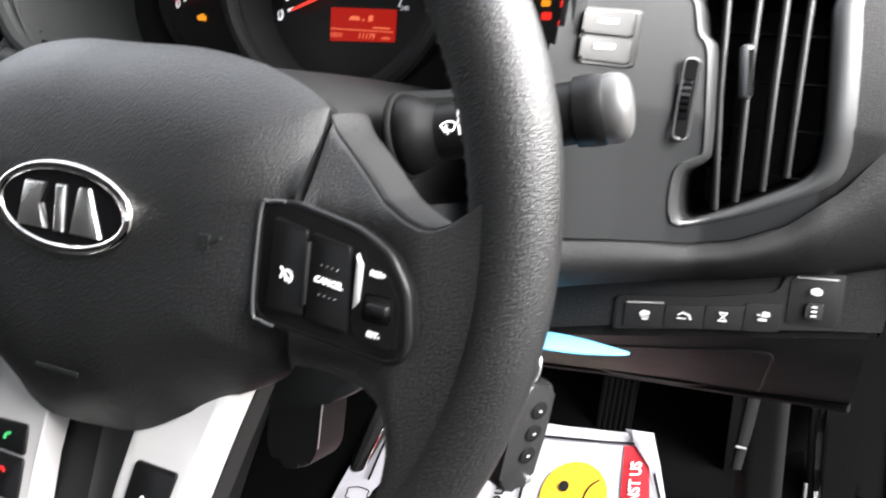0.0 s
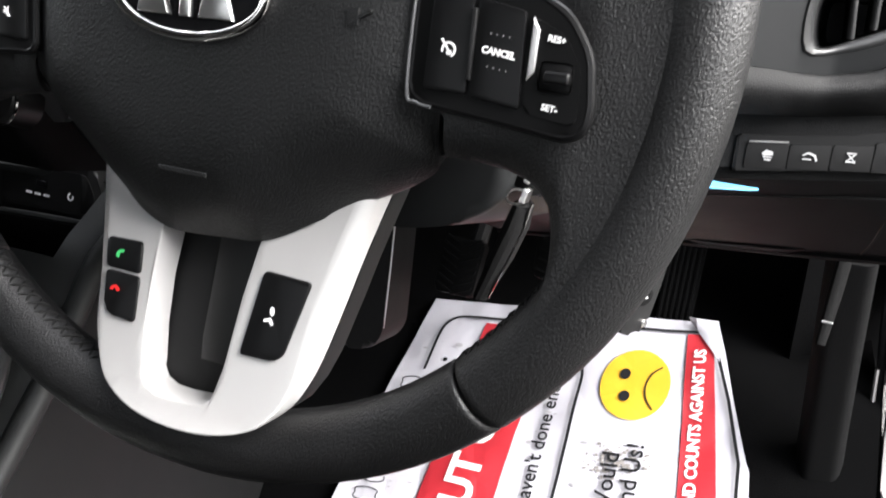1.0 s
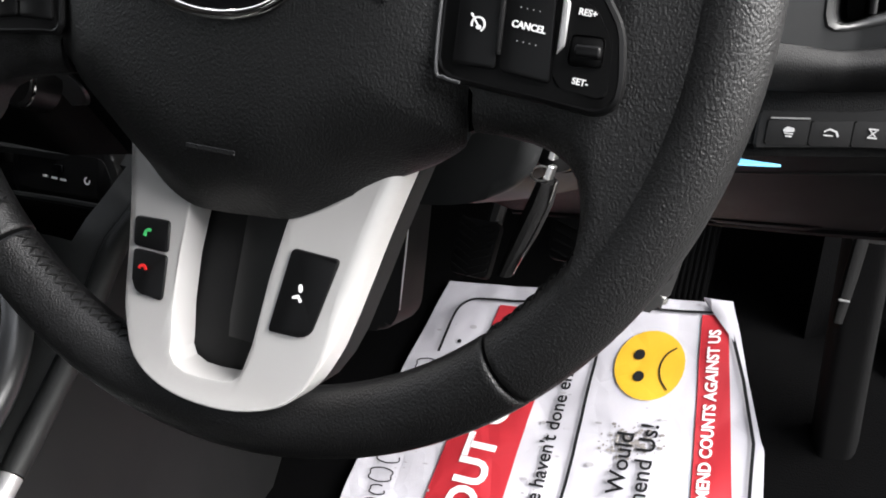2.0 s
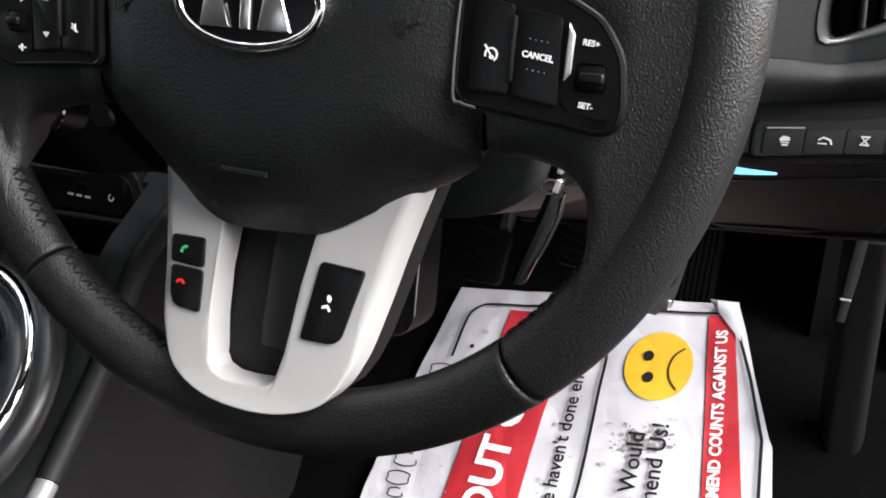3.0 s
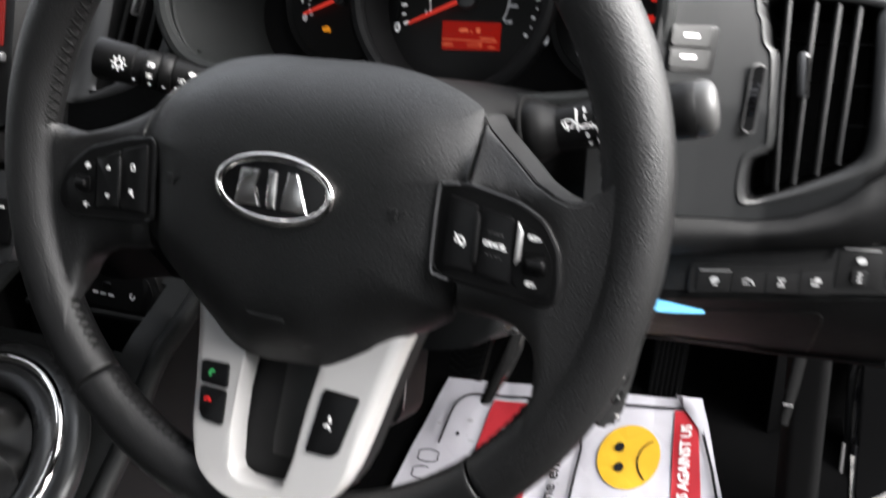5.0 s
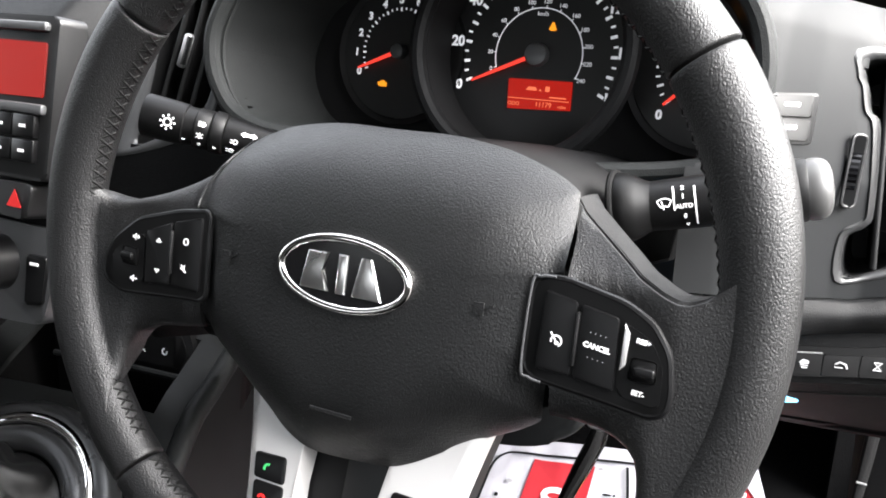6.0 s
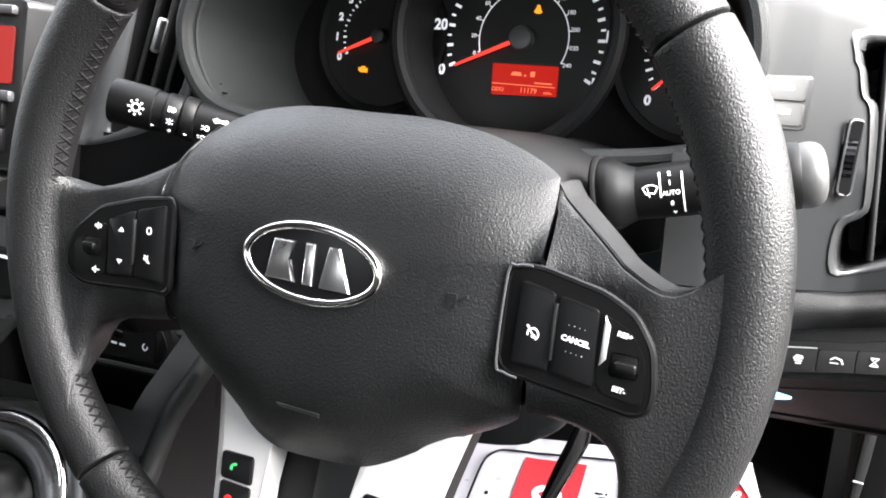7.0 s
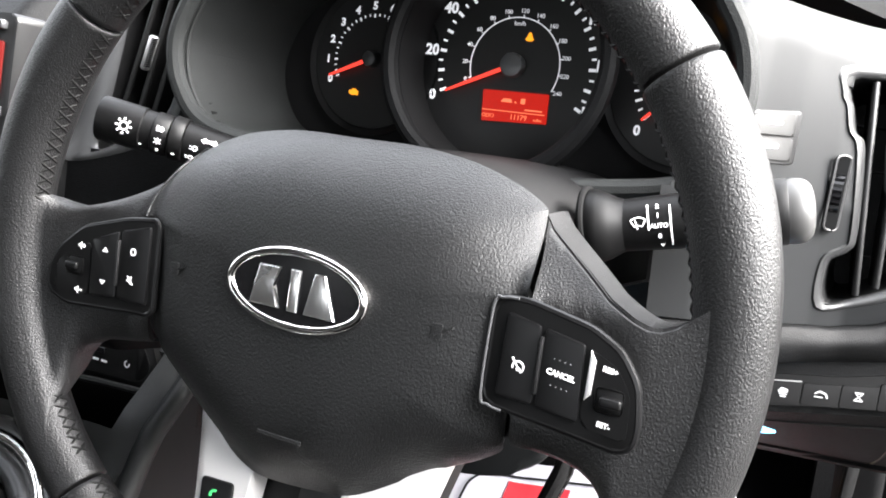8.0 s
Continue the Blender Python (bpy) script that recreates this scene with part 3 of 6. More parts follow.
part("mode_symbol", ringshape(0.0012, 0.0018, (-0.0927, PY, -0.004), *FACE, 16, sx=0.9), PRINT, left)
bm = flatshape([(-0.0018, 0.0006), (-0.0008, 0.0006), (0.0006, 0.0018), (0.0006, -0.0018), (-0.0008, -0.0006), (-0.0018, -0.0006)], (-0.0931, PY, -0.0171), *FACE)
flatshape([(-0.0018, 0.0018), (-0.0013, 0.0018), (0.0018, -0.0018), (0.0013, -0.0018)], (-0.0931, PY, -0.0171), *FACE, depth=0.00035, bm=bm)
part("mute_symbol", bm, PRINT, left)


# lower spoke: silver fork with a deep slot, leaning back behind the airbag cover
def fork_y(z):
    return spread(-z, ((0.03, 0.0261), (0.1, 0.01), (0.145, -0.0004), (0.155, -0.0045), (0.163, -0.0105), (0.17, -0.0145)))


def fork(p):
    return V((p.x, p.y + fork_y(p.z), p.z))


SIDE = [(0.0705, -0.04), (0.067, -0.055), (0.062, -0.075), (0.058, -0.092), (0.055, -0.107), (0.05, -0.129), (0.0462, -0.1395), (0.0412, -0.1485), (0.0335, -0.1552), (0.018, -0.1598), (0.0, -0.1612)]
OUTER = [(-x, z) for x, z in SIDE] + SIDE[-2::-1]
SLOT = [(0.03, -0.045), (0.0244, -0.075), (0.0213, -0.0907), (0.0185, -0.11), (0.0168, -0.133), (0.0158, -0.144), (0.0146, -0.148), (0.0115, -0.1507), (0.006, -0.152), (-0.003, -0.1528), (-0.0105, -0.1528), (-0.0165, -0.151), (-0.0197, -0.1475), (-0.0209, -0.142), (-0.023, -0.131), (-0.0247, -0.112), (-0.024, -0.092), (-0.025, -0.075), (-0.028, -0.045)]


def fork_mesh():
    """The fork's front, rolled over at its outer sides and nearly sharp round the slot."""
    bm = bmesh.new()
    rim = spline(OUTER, 3, False)
    n, rows = len(rim), []
    for i, p in enumerate(rim):
        d = (rim[min(i + 1, n - 1)] - rim[max(i - 1, 0)]).normalized()
        inward = V((-d.y, d.x))
        r = 0.001 + 0.005 * smooth((p.y + 0.148) / 0.04)
        rows.append([bm.verts.new((p.x + inward.x * r * (1 - math.cos(a)), r * (1 - math.sin(a)), p.y + inward.y * r * (1 - math.cos(a)))) for a in (math.pi / 2 * k / 6 for k in range(6, -1, -1))] + [bm.verts.new((p.x, 0.0135, p.y))])
    slot = [V(p) for p in SLOT]
    inner = []
    for i, p in enumerate(slot):
        d = (slot[min(i + 1, len(slot) - 1)] - slot[max(i - 1, 0)]).normalized()
        out = V((-d.y, d.x)) * 0.0008
        inner.append([bm.verts.new(q) for q in ((p.x + out.x, 0.0, p.y + out.y), (p.x + 0.3 * out.x, 0.00025, p.y + 0.3 * out.y), (p.x, 0.0009, p.y), (p.x, 0.0135, p.y))])
    for strip in (rows, inner):
        for p, q in zip(strip, strip[1:]):
            for k in range(len(p) - 1):
                bm.faces.new((p[k], p[k + 1], q[k + 1], q[k]))
    for k in (0, -1):
        bm.faces.new([r[k] for r in rows] + [r[k] for r in inner])
    bmesh.ops.triangulate(bm, faces=[f for f in bm.faces if len(f.verts) > 4])
    for z in (-0.06, -0.08, -0.1, -0.12, -0.145, -0.15, -0.155, -0.159):
        bmesh.ops.bisect_plane(bm, geom=list(bm.verts) + list(bm.edges) + list(bm.faces), plane_co=(0, 0, z), plane_no=(0, 0, 1))
    for v in bm.verts:
        v.co = fork(v.co)
    return bm


lower = part("lower_spoke", fork_mesh(), SILVER, wheel, "satin silver forked lower spoke trim", 30)
part("spoke_back", prism([(x * 0.99, z) for x, z in OUTER], 0.016, 0.028, 0.002, 2, fork), MATTE, lower, "black backing behind the fork")
part("slot_insert", prism([(-0.008, -0.06), (0.016, -0.06), (0.013, -0.146), (-0.006, -0.146)], 0.0138, 0.018, 0.002, 2, fork), HARD, lower)
for key, name in (([(-0.0497, -0.0996), (-0.0317, -0.0988), (-0.0299, -0.1112), (-0.0476, -0.1112)], "call_button"), ([(-0.0474, -0.1122), (-0.0298, -0.1122), (-0.0283, -0.1298), (-0.0405, -0.1288), (-0.0445, -0.1262)], "hang_up_button"),
                  ([(0.0265, -0.0982), (0.0474, -0.0986), (0.0415, -0.126), (0.0385, -0.1285), (0.0228, -0.1296)], "voice_button")):
    part(name, prism(rounded(key, 0.002, 3), -0.0012, 0.004, 0.0008, 2, fork), GLOSS, lower)


def on_fork(x, z):
    return (x, fork_y(z) - 0.0015, z)


UPF = (0, 0.224, 0.975)
bm = ringshape(0.0014, 0.0026, on_fork(-0.0402, -0.1057), (1, 0, 0), UPF, 8, 70, 190)
flatshape([(-0.0026, -0.001), (-0.0012, -0.001), (-0.0014, 0.0004), (-0.0026, 0.0002)], on_fork(-0.0402, -0.1055), (1, 0, 0), UPF, bm=bm)
part("call_symbol", bm, GLOWGREEN, lower, "green handset symbol")
bm = ringshape(0.0012, 0.0024, on_fork(-0.0402, -0.1195), (1, 0, 0), UPF, 8, 10, 170)
part("hang_up_symbol", bm, GLOWREDPRINT, lower, "red handset symbol")
bm = flatshape(ellipse(0, 0.0012, 0.0009, 0.0016, 10), on_fork(0.0342, -0.1125), (1, 0.0, 0.3), UPF)
flatshape([(-0.003, -0.0022), (-0.0006, -0.0012), (0.0012, -0.0034), (0.0004, -0.004), (-0.0006, -0.0026), (-0.003, -0.0032)], on_fork(0.0342, -0.1125), (1, 0, 0), UPF, bm=bm)
part("voice_symbol", bm, PRINT, lower, "white voice symbol")

# ---- the steering column ----
column = thing("steering_column", "charcoal plastic steering column shroud behind the wheel", "steering column", (0, 0.1, 0))


def shroud(z0, z1, y0, y1, half, square=0.6):
    def f(u, v):
        a = math.pi * u
        c, s = math.cos(a), math.sin(a)
        k = half * (0.9 + 0.1 * v)
        return V((-k * math.copysign(abs(c) ** 0.55, c), y0 + (y1 - y0) * v + 0.012 * abs(c), z0 + (z1 - z0) * abs(s) ** square * (1 - 0.12 * (1 - v) ** 2)))
    return slab(f, 36, 10, (0, 0.0, -0.003 if z1 > z0 else 0.003))


part("upper_shroud", shroud(0.006, 0.062, 0.045, 0.2, 0.09), MATTE, column, "", 60)
part("lower_shroud", shroud(0.004, -0.099, 0.062, 0.24, 0.106, 0.5), FASCIA, column, "", 60)
CURVE_OF = [(2 * math.pi * k / 48) for k in range(48)]
part("shroud_front", prism([(0.095 * math.copysign(abs(math.cos(a)) ** 0.6, math.cos(a)), -0.043 + 0.0435 * math.copysign(abs(math.sin(a)) ** 0.62, math.sin(a))) for a in CURVE_OF], 0.0655, 0.078, 0.006, 4), FASCIA, column, "", 60)
part("hub_core", prism(ellipse(0, -0.01, 0.05, 0.045, 28), 0.012, 0.19), MATTE, column)

STALK_R = [(0.08, 0.086, 0.033), (0.1, 0.09, 0.038), (0.155, 0.099, 0.052)]
wiper = thing("wiper_stalk", "black wiper stalk with white print and grey end cap", "stalk", STALK_R[1])
boot = part("boot", sweep([(0.086, 0.0876, 0.035), (0.089, 0.0881, 0.0357), (0.092, 0.0885, 0.0362), (0.097, 0.0895, 0.0372), (0.101, 0.0902, 0.0382), (0.104, 0.0906, 0.039)], [0.0155, 0.0168, 0.0166, 0.0148, 0.0125, 0.0115], 24), PODBLACK, wiper, "black domed boot", 60)
part("boot_ring", loop([V((0.0885, 0.088, 0.0356)) + V((-0.24 * 0.0171 * math.sin(a), 0.0171 * math.cos(a), 0.97 * 0.0171 * math.sin(a))) for a in (2 * math.pi * k / 32 for k in range(32))], 0.0016, 8), RUBBER, boot, "black rubber ring")
part("barrel", sweep([(0.095, 0.089, 0.0365), (0.125, 0.094, 0.044), (0.158, 0.0995, 0.0525)], [0.0114, 0.0122, 0.0126], 24), STALK, wiper, "", 60)
part("cap_collar", sweep([V((0.1565, 0.0993, 0.0522)).lerp(V((0.168, 0.1009, 0.0547)), t) for t in (0, 0.04, 0.5, 0.96, 1)], [0.0128, 0.0139, 0.0143, 0.0142, 0.0138], 32), STALK, wiper, "", 50)
dome = [(0.45, 0.0136), (0.55, 0.014), (0.66, 0.0138), (0.75, 0.0132), (0.82, 0.0121), (0.87, 0.0104), (0.905, 0.0078), (0.925, 0.004), (0.93, 0.0012)]
part("end_cap", sweep([V((0.158, 0.0995, 0.0525)).lerp(V((0.1802, 0.1026, 0.0574)), t) for t, r in dome], [r for t, r in dome], 32), ENDGREY, wiper, "pale grey end cap", 60)
STALK_L = [V((-0.085, 0.122, 0.036)), V((-0.2, 0.058, 0.054))]
light = thing("indicator_stalk", "black indicator and light stalk with white print", "stalk", STALK_L[0])


def along_l(t):
    return STALK_L[0].lerp(STALK_L[1], t)


part("arm", sweep([along_l(t) for t in (0.0, 0.2, 0.4, 0.56)], [0.0075, 0.0082, 0.0098, 0.0112], 20), STALK, light, "", 60)
part("raised_ring", sweep([along_l(t) for t in (0.562, 0.567, 0.618, 0.623)], [0.0116, 0.0124, 0.0126, 0.0118], 24), STALK, light, "", 50)
part("lamp_ring", sweep([along_l(t) for t in (0.626, 0.63, 0.692, 0.696)], [0.0112, 0.0117, 0.012, 0.0114], 24), STALK, light, "", 50)
part("neck", sweep([along_l(t) for t in (0.696, 0.74)], [0.0111, 0.0113], 24), STALK, light, "", 50)
part("tip_knob", sweep([along_l(t) for t in (0.74, 0.745, 0.79, 0.915, 0.926, 0.93)], [0.0114, 0.0121, 0.0124, 0.0128, 0.0123, 0.0108], 24), STALK, light, "", 40)

EYE = V((0.2, -0.3, 0.05))


def on_stalk(point, axis, r, up_by=0.0):
    """The place on a stalk's surface that faces the driver, turned up_by degrees upwards, with its across and up directions."""
    axis = V(axis).normalized()
    n = EYE - V(point)
    n = (n - axis * n.dot(axis)).normalized()
    n = Matrix.Rotation(radians(-up_by), 3, axis) @ n
    return V(point) + n * r, axis, n.cross(axis)


def stalk_sign(outlines, t, r, up_by, parent, name="symbol"):
    at, a, u = on_stalk(along_l(t), STALK_L[0] - STALK_L[1], r, up_by)
    bm = bmesh.new()
    for o in outlines:
        flatshape(o, at, a, u, 0.0004, bm)
    part(name, bm, PRINT, parent)


def rays(r0, r1, w, n):
    out = []
    for k in range(n):
        c, s = math.cos(2 * math.pi * k / n), math.sin(2 * math.pi * k / n)
        out.append([(r0 * c - w * s, r0 * s + w * c), (r1 * c - w * s, r1 * s + w * c), (r1 * c + w * s, r1 * s - w * c), (r0 * c + w * s, r0 * s - w * c)])
    return out


def hoop(r0, r1, n=12):
    pts = [(math.cos(2 * math.pi * k / n), math.sin(2 * math.pi * k / n)) for k in range(n + 1)]
    return [[(p[0] * r0, p[1] * r0), (p[0] * r1, p[1] * r1), (q[0] * r1, q[1] * r1), (q[0] * r0, q[1] * r0)] for p, q in zip(pts, pts[1:])]


stalk_sign(hoop(0.0018, 0.0026) + rays(0.0034, 0.0045, 0.0005, 8), 0.803, 0.0126, -4, light)
stalk_sign([rounded([(-0.0004, 0.0014), (0.001, 0.0014), (0.002, 0.0), (0.001, -0.0014), (-0.0004, -0.0014)], 0.0005)] + [[(-0.0026, z), (-0.001, z), (-0.001, z + 0.0004), (-0.0026, z + 0.0004)] for z in (-0.0013, -0.0001, 0.0011)], 0.655, 0.0121, 12, light)
stalk_sign([[(-0.0021, 0.0011), (-0.0017, 0.0014), (0.0021, -0.0011), (0.0017, -0.0014)], [(-0.0021, -0.0011), (-0.0017, -0.0014), (0.0021, 0.0011), (0.0017, 0.0014)], [(-0.0003, 0.0018), (0.0003, 0.0018), (0.0003, -0.0018), (-0.0003, -0.0018)]], 0.66, 0.0121, -20, light)
stalk_sign(hoop(0.0006, 0.001, 8), 0.66, 0.0121, -48, light)
stalk_sign([[(-0.0008, 0.0006), (0.0009, 0.0), (-0.0008, -0.0006)]], 0.73, 0.0118, -44, light)
stalk_sign([[(-0.0008, 0.0006), (0.0009, 0.0), (-0.0008, -0.0006)]], 0.59, 0.0128, -44, light)
stalk_sign([[(-0.0045, 0.0), (-0.0022, 0.0018), (-0.0022, 0.0009), (0.0, 0.0009), (0.0, -0.0009), (-0.0022, -0.0009), (-0.0022, -0.0018)], [(0.0052, 0.0), (0.0029, 0.0018), (0.0029, 0.0009), (0.0007, 0.0009), (0.0007, -0.0009), (0.0029, -0.0009), (0.0029, -0.0018)]], 0.455, 0.0108, 14, light)
stalk_sign(hoop(0.0009, 0.0016, 8) + [[(-0.003, z), (-0.0018, z), (-0.0018, z + 0.0004), (-0.003, z + 0.0004)] for z in (-0.001, 0.0006)], 0.505, 0.0112, -14, light)
stalk_sign(hoop(0.0009, 0.0016, 8) + [[(-0.003, z), (-0.0018, z), (-0.0018, z + 0.0004), (-0.003, z + 0.0004)] for z in (-0.001, 0.0006)], 0.52, 0.0113, -46, light)


def wiper_word(text, size, x, up_by):
    p = V((x, 0.0945 + (x - 0.125) * 0.166, 0.044 + (x - 0.125) * 0.257))
    at, a, u = on_stalk(p, (0.063, 0.0105, 0.016), 0.0128, up_by)
    return words(text, size, PRINT, wiper, tuple(at), a, u, name="print", bold=0.00005)


wiper_word("2", 0.003, 0.1175, 34)
wiper_word("1", 0.003, 0.1175, 15)
wiper_word("AUTO", 0.0027, 0.1178, -5)
wiper_word("0", 0.003, 0.1178, -26)
wiper_word("v", 0.0034, 0.1185, -48)
p = V((0.1095, 0.0919, 0.04))
at, a, u = on_stalk(p, (0.063, 0.0105, 0.016), 0.0124, 4)
bm = bmesh.new()
fan = [(-0.0032, 0.0012), (-0.0016, 0.0021), (0.0, 0.0024), (0.0016, 0.0021), (0.0032, 0.0012), (0.0017, -0.0016), (0.0, -0.0011), (-0.0017, -0.0016)]
strokes = []
for (x0, z0), (x1, z1) in list(zip(fan, fan[1:] + fan[:1])) + [((-0.0004, -0.0028), (-0.0012, 0.0012))]:
    w = V((z0 - z1, x1 - x0)).normalized() * 0.00024
    strokes.append([(x0 + w.x, z0 + w.y), (x1 + w.x, z1 + w.y), (x1 - w.x, z1 - w.y), (x0 - w.x, z0 - w.y)])
for o in strokes:
    flatshape(o, at, a, u, 0.0004, bm)
part("wiper_symbol", bm, PRINT, wiper)
for x, lo, hi in ((0.1136, -12, 40), (0.1225, -50, 36)):
    rows = []
    bm = bmesh.new()
    for k in range(15):
        q = V((x, 0.0945 + (x - 0.125) * 0.166, 0.044 + (x - 0.125) * 0.257))
        at, a, u = on_stalk(q, (0.063, 0.0105, 0.016), 0.01285, lo + (hi - lo) * k / 14)
        rows.append([bm.verts.new(at - a * 0.00035), bm.verts.new(at + a * 0.00035)])
    for b, c in zip(rows, rows[1:]):
        bm.faces.new((b[0], b[1], c[1], c[0]))
    part("print_line", bm, PRINT, wiper)

# ---- the dashboard ----
CURVE = ((0.06, 0.095), (0.10, 0.10), (0.13, 0.122), (0.145, 0.14), (0.16, 0.166), (0.18, 0.194), (0.195, 0.208), (0.25, 0.231), (0.30, 0.262), (0.34, 0.30))


BEZEL = [(-0.19, 0.1), (-0.184, 0.078), (-0.166, 0.058), (-0.13, 0.05), (-0.06, 0.048), (0.0, 0.047), (0.06, 0.05), (0.112, 0.058), (0.132, 0.072), (0.1375, 0.098), (0.1355, 0.122), (0.126, 0.143), (0.108, 0.16), (0.05, 0.172), (-0.02, 0.18), (-0.09, 0.175), (-0.14, 0.163), (-0.172, 0.143), (-0.186, 0.12)]


def fascia_y(x):
    return spread(x, CURVE)


HOLE = [(0.1835, 0.1275), (0.1805, 0.1165), (0.1825, 0.1117), (0.1857, 0.0992), (0.1914, 0.091), (0.1952, 0.047), (0.1923, 0.0371), (0.1837, 0.0293), (0.1854, 0.0088), (0.1995, 0.0129), (0.2206, 0.0235), (0.2393, 0.0352), (0.2446, 0.0481), (0.2432, 0.0792), (0.2388, 0.1185), (0.2365, 0.127)]
OUTLINE = [(0.1795, 0.1335), (0.1755, 0.118), (0.1787, 0.1112), (0.182, 0.0987), (0.187, 0.0885), (0.1912, 0.0466), (0.1885, 0.0397), (0.18, 0.0317), (0.181, 0.0052), (0.2005, 0.0078), (0.226, 0.018), (0.2515, 0.0325), (0.258, 0.0481), (0.257, 0.0807), (0.2525, 0.1199), (0.248, 0.1345)]


def between(inner, outer, t=0.5):
    """A line part of the way from an opening's edge to its frame's outer edge."""
    return [tuple(V(p).lerp(V(q), t)) for p, q in zip(inner, outer)]


CUT = between(HOLE, OUTLINE)
dash = thing("dashboard", "charcoal dashboard with painted grey fascia and padded band", "dashboard", (0, 0.25, 0))


def swell(z):
    """The fascia leans back towards its top and is drawn in towards its foot."""
    return 2.2 * max(z - 0.05, 0) ** 2 + 0.2 * max(0.06 - z, 0) + 5 * max(z - 0.135, 0) ** 1.6


def fascia(u, v):
    x = 0.112 + 0.186 * u
    floor = spread(x, ((0.1, -0.0035), (0.19, -0.0043), (0.211, 0.0001), (0.235, 0.0111), (0.258, 0.0316), (0.28, 0.06), (0.3, 0.09)))
    z = floor + (0.158 - floor) * v
    return V((x, fascia_y(x) + swell(z), z))


def not_vent(u, v):
    p = fascia(u, v)
    return not inside(p.x, p.z, CUT) and not (p.x < 0.15 and p.z > 0.05 and inside(p.x, p.z, [tuple(q) for q in BEZEL]))


def beyond(u, v):
    """Past the vent's frame, towards the door."""
    p = fascia(u, v)
    return p.x > spread(p.z, ((0.02, 0.246), (0.0325, 0.2475), (0.0481, 0.252), (0.0807, 0.251), (0.12, 0.247), (0.1345, 0.244), (0.16, 0.242)))


part("right_fascia", slab(fascia, 98, 80, (0, 0.004, 0), lambda u, v: not_vent(u, v) and not beyond(u, v)), FASCIA, dash, "grey painted fascia panel", 40)
part("fascia_end", slab(fascia, 98, 80, (0, 0.004, 0), lambda u, v: not_vent(u, v) and beyond(u, v)), SOFT, dash, "charcoal end panel beside the door", 40)


def band(u, v):
    x = 0.075 + 0.2225 * u
    top = spread(x, ((0.07, -0.005), (0.19, -0.0045), (0.211, -0.0005), (0.235, 0.0105), (0.258, 0.031), (0.3, 0.09), (0.35, 0.16)))
    low = spread(x, ((0.07, -0.032), (0.15, -0.0268), (0.189, -0.0242), (0.215, -0.0206), (0.24, -0.0156), (0.267, -0.011), (0.3, -0.003)))
    bulge = math.sin(math.pi * min(max(v, 0.0), 1.0)) * 0.006
    return V((x, fascia_y(x) + 0.002 - bulge + 0.012 * (1 - v) ** 3, low + (top - low) * v))


part("padded_band", slab(band, 60, 14, (0, 0.012, 0)), SOFT, dash, "padded charcoal band", 60)


def panel_y(x):
    return 0.2215 + (x - 0.172) * 0.42


def lower_panel(u, v):
    x = 0.02 + 0.268 * u + 0.009 * v * smooth((u - 0.6) / 0.4)
    top = spread(x, ((0.02, -0.028), (0.142, -0.027), (0.177, -0.022), (0.209, -0.012), (0.24, 0.005), (0.27, 0.028), (0.33, 0.06)))
    low = spread(x, ((0.02, -0.066), (0.125, -0.0591), (0.164, -0.0522), (0.222, -0.0473), (0.286, -0.0416), (0.33, -0.038)))
    return V((x, panel_y(x), low + (top - low) * v))


part("switch_surround", slab(lower_panel, 40, 8, (0, 0.006, 0)), SOFT, dash, "", 60)


def knee(u, v):
    x = -0.06 + 0.342 * u
    z0 = spread(x, ((-0.2, -0.098), (0.02, -0.068), (0.125, -0.0605), (0.286, -0.043), (0.3, -0.042)))
    z1 = spread(x, ((-0.2, -0.183), (-0.16, -0.179), (0.0257, -0.1465), (0.117, -0.1265), (0.194, -0.116), (0.257, -0.105), (0.3, -0.1)))
    z = z0 + (z1 - z0) * v
    front, back = panel_y(max(x, 0.1)) + 0.004, 0.222 + 2.3 * (-0.05 - z1)
    return V((x, front + (back - front) * v - 0.02 * math.sin(math.pi * v) * 0.6, z))


part("knee_panel", slab(knee, 50, 16, (0, 0.006, -0.002)), SOFT, dash, "charcoal knee panel under the wheel", 60)
def shelf(u, v):
    p = knee(u, 0.0)
    q = V((p.x, panel_y(p.x) + 0.004, p.z + 0.004))
    return p.lerp(q, v)


part("knee_shelf", slab(shelf, 40, 2, (0, 0, -0.003), lambda u, v: -0.06 + 0.342 * u > 0.02), SOFT, dash)
part("knee_edge", sweep([knee(u / 40, 1.0) for u in range(41)], 0.004, 8), SOFT, dash)


def knee_at(x, v, lift=0.002):
    p = knee((x + 0.06) / 0.342, v)
    return p + V((0, -lift, lift * 0.6))


lid = [knee_at(x, v) for x, v in ((0.083, 0.3), (0.085, 0.75), (0.093, 0.93))] + [knee_at(x, 0.97) for x in (0.12, 0.16, 0.2, 0.225)] + [knee_at(x, v) for x, v in ((0.23, 0.9), (0.234, 0.6), (0.236, 0.3))]
lid += [knee_at(x, 0.24) for x in (0.225, 0.19, 0.15, 0.11, 0.09)]
part("lid_gap", loop(spline([tuple(p) for p in lid], 4), 0.0011, 6), PODBLACK, dash)
grip = sweep([knee_at(x, 0.97, 0.004) for x in np.linspace(0.117, 0.196, 8)], [0.002, 0.0042, 0.0044, 0.0044, 0.0044, 0.0044, 0.0042, 0.002], 8)
part("lid_grip", grip, PODBLACK, dash, "dark finger grip of the fuse lid")


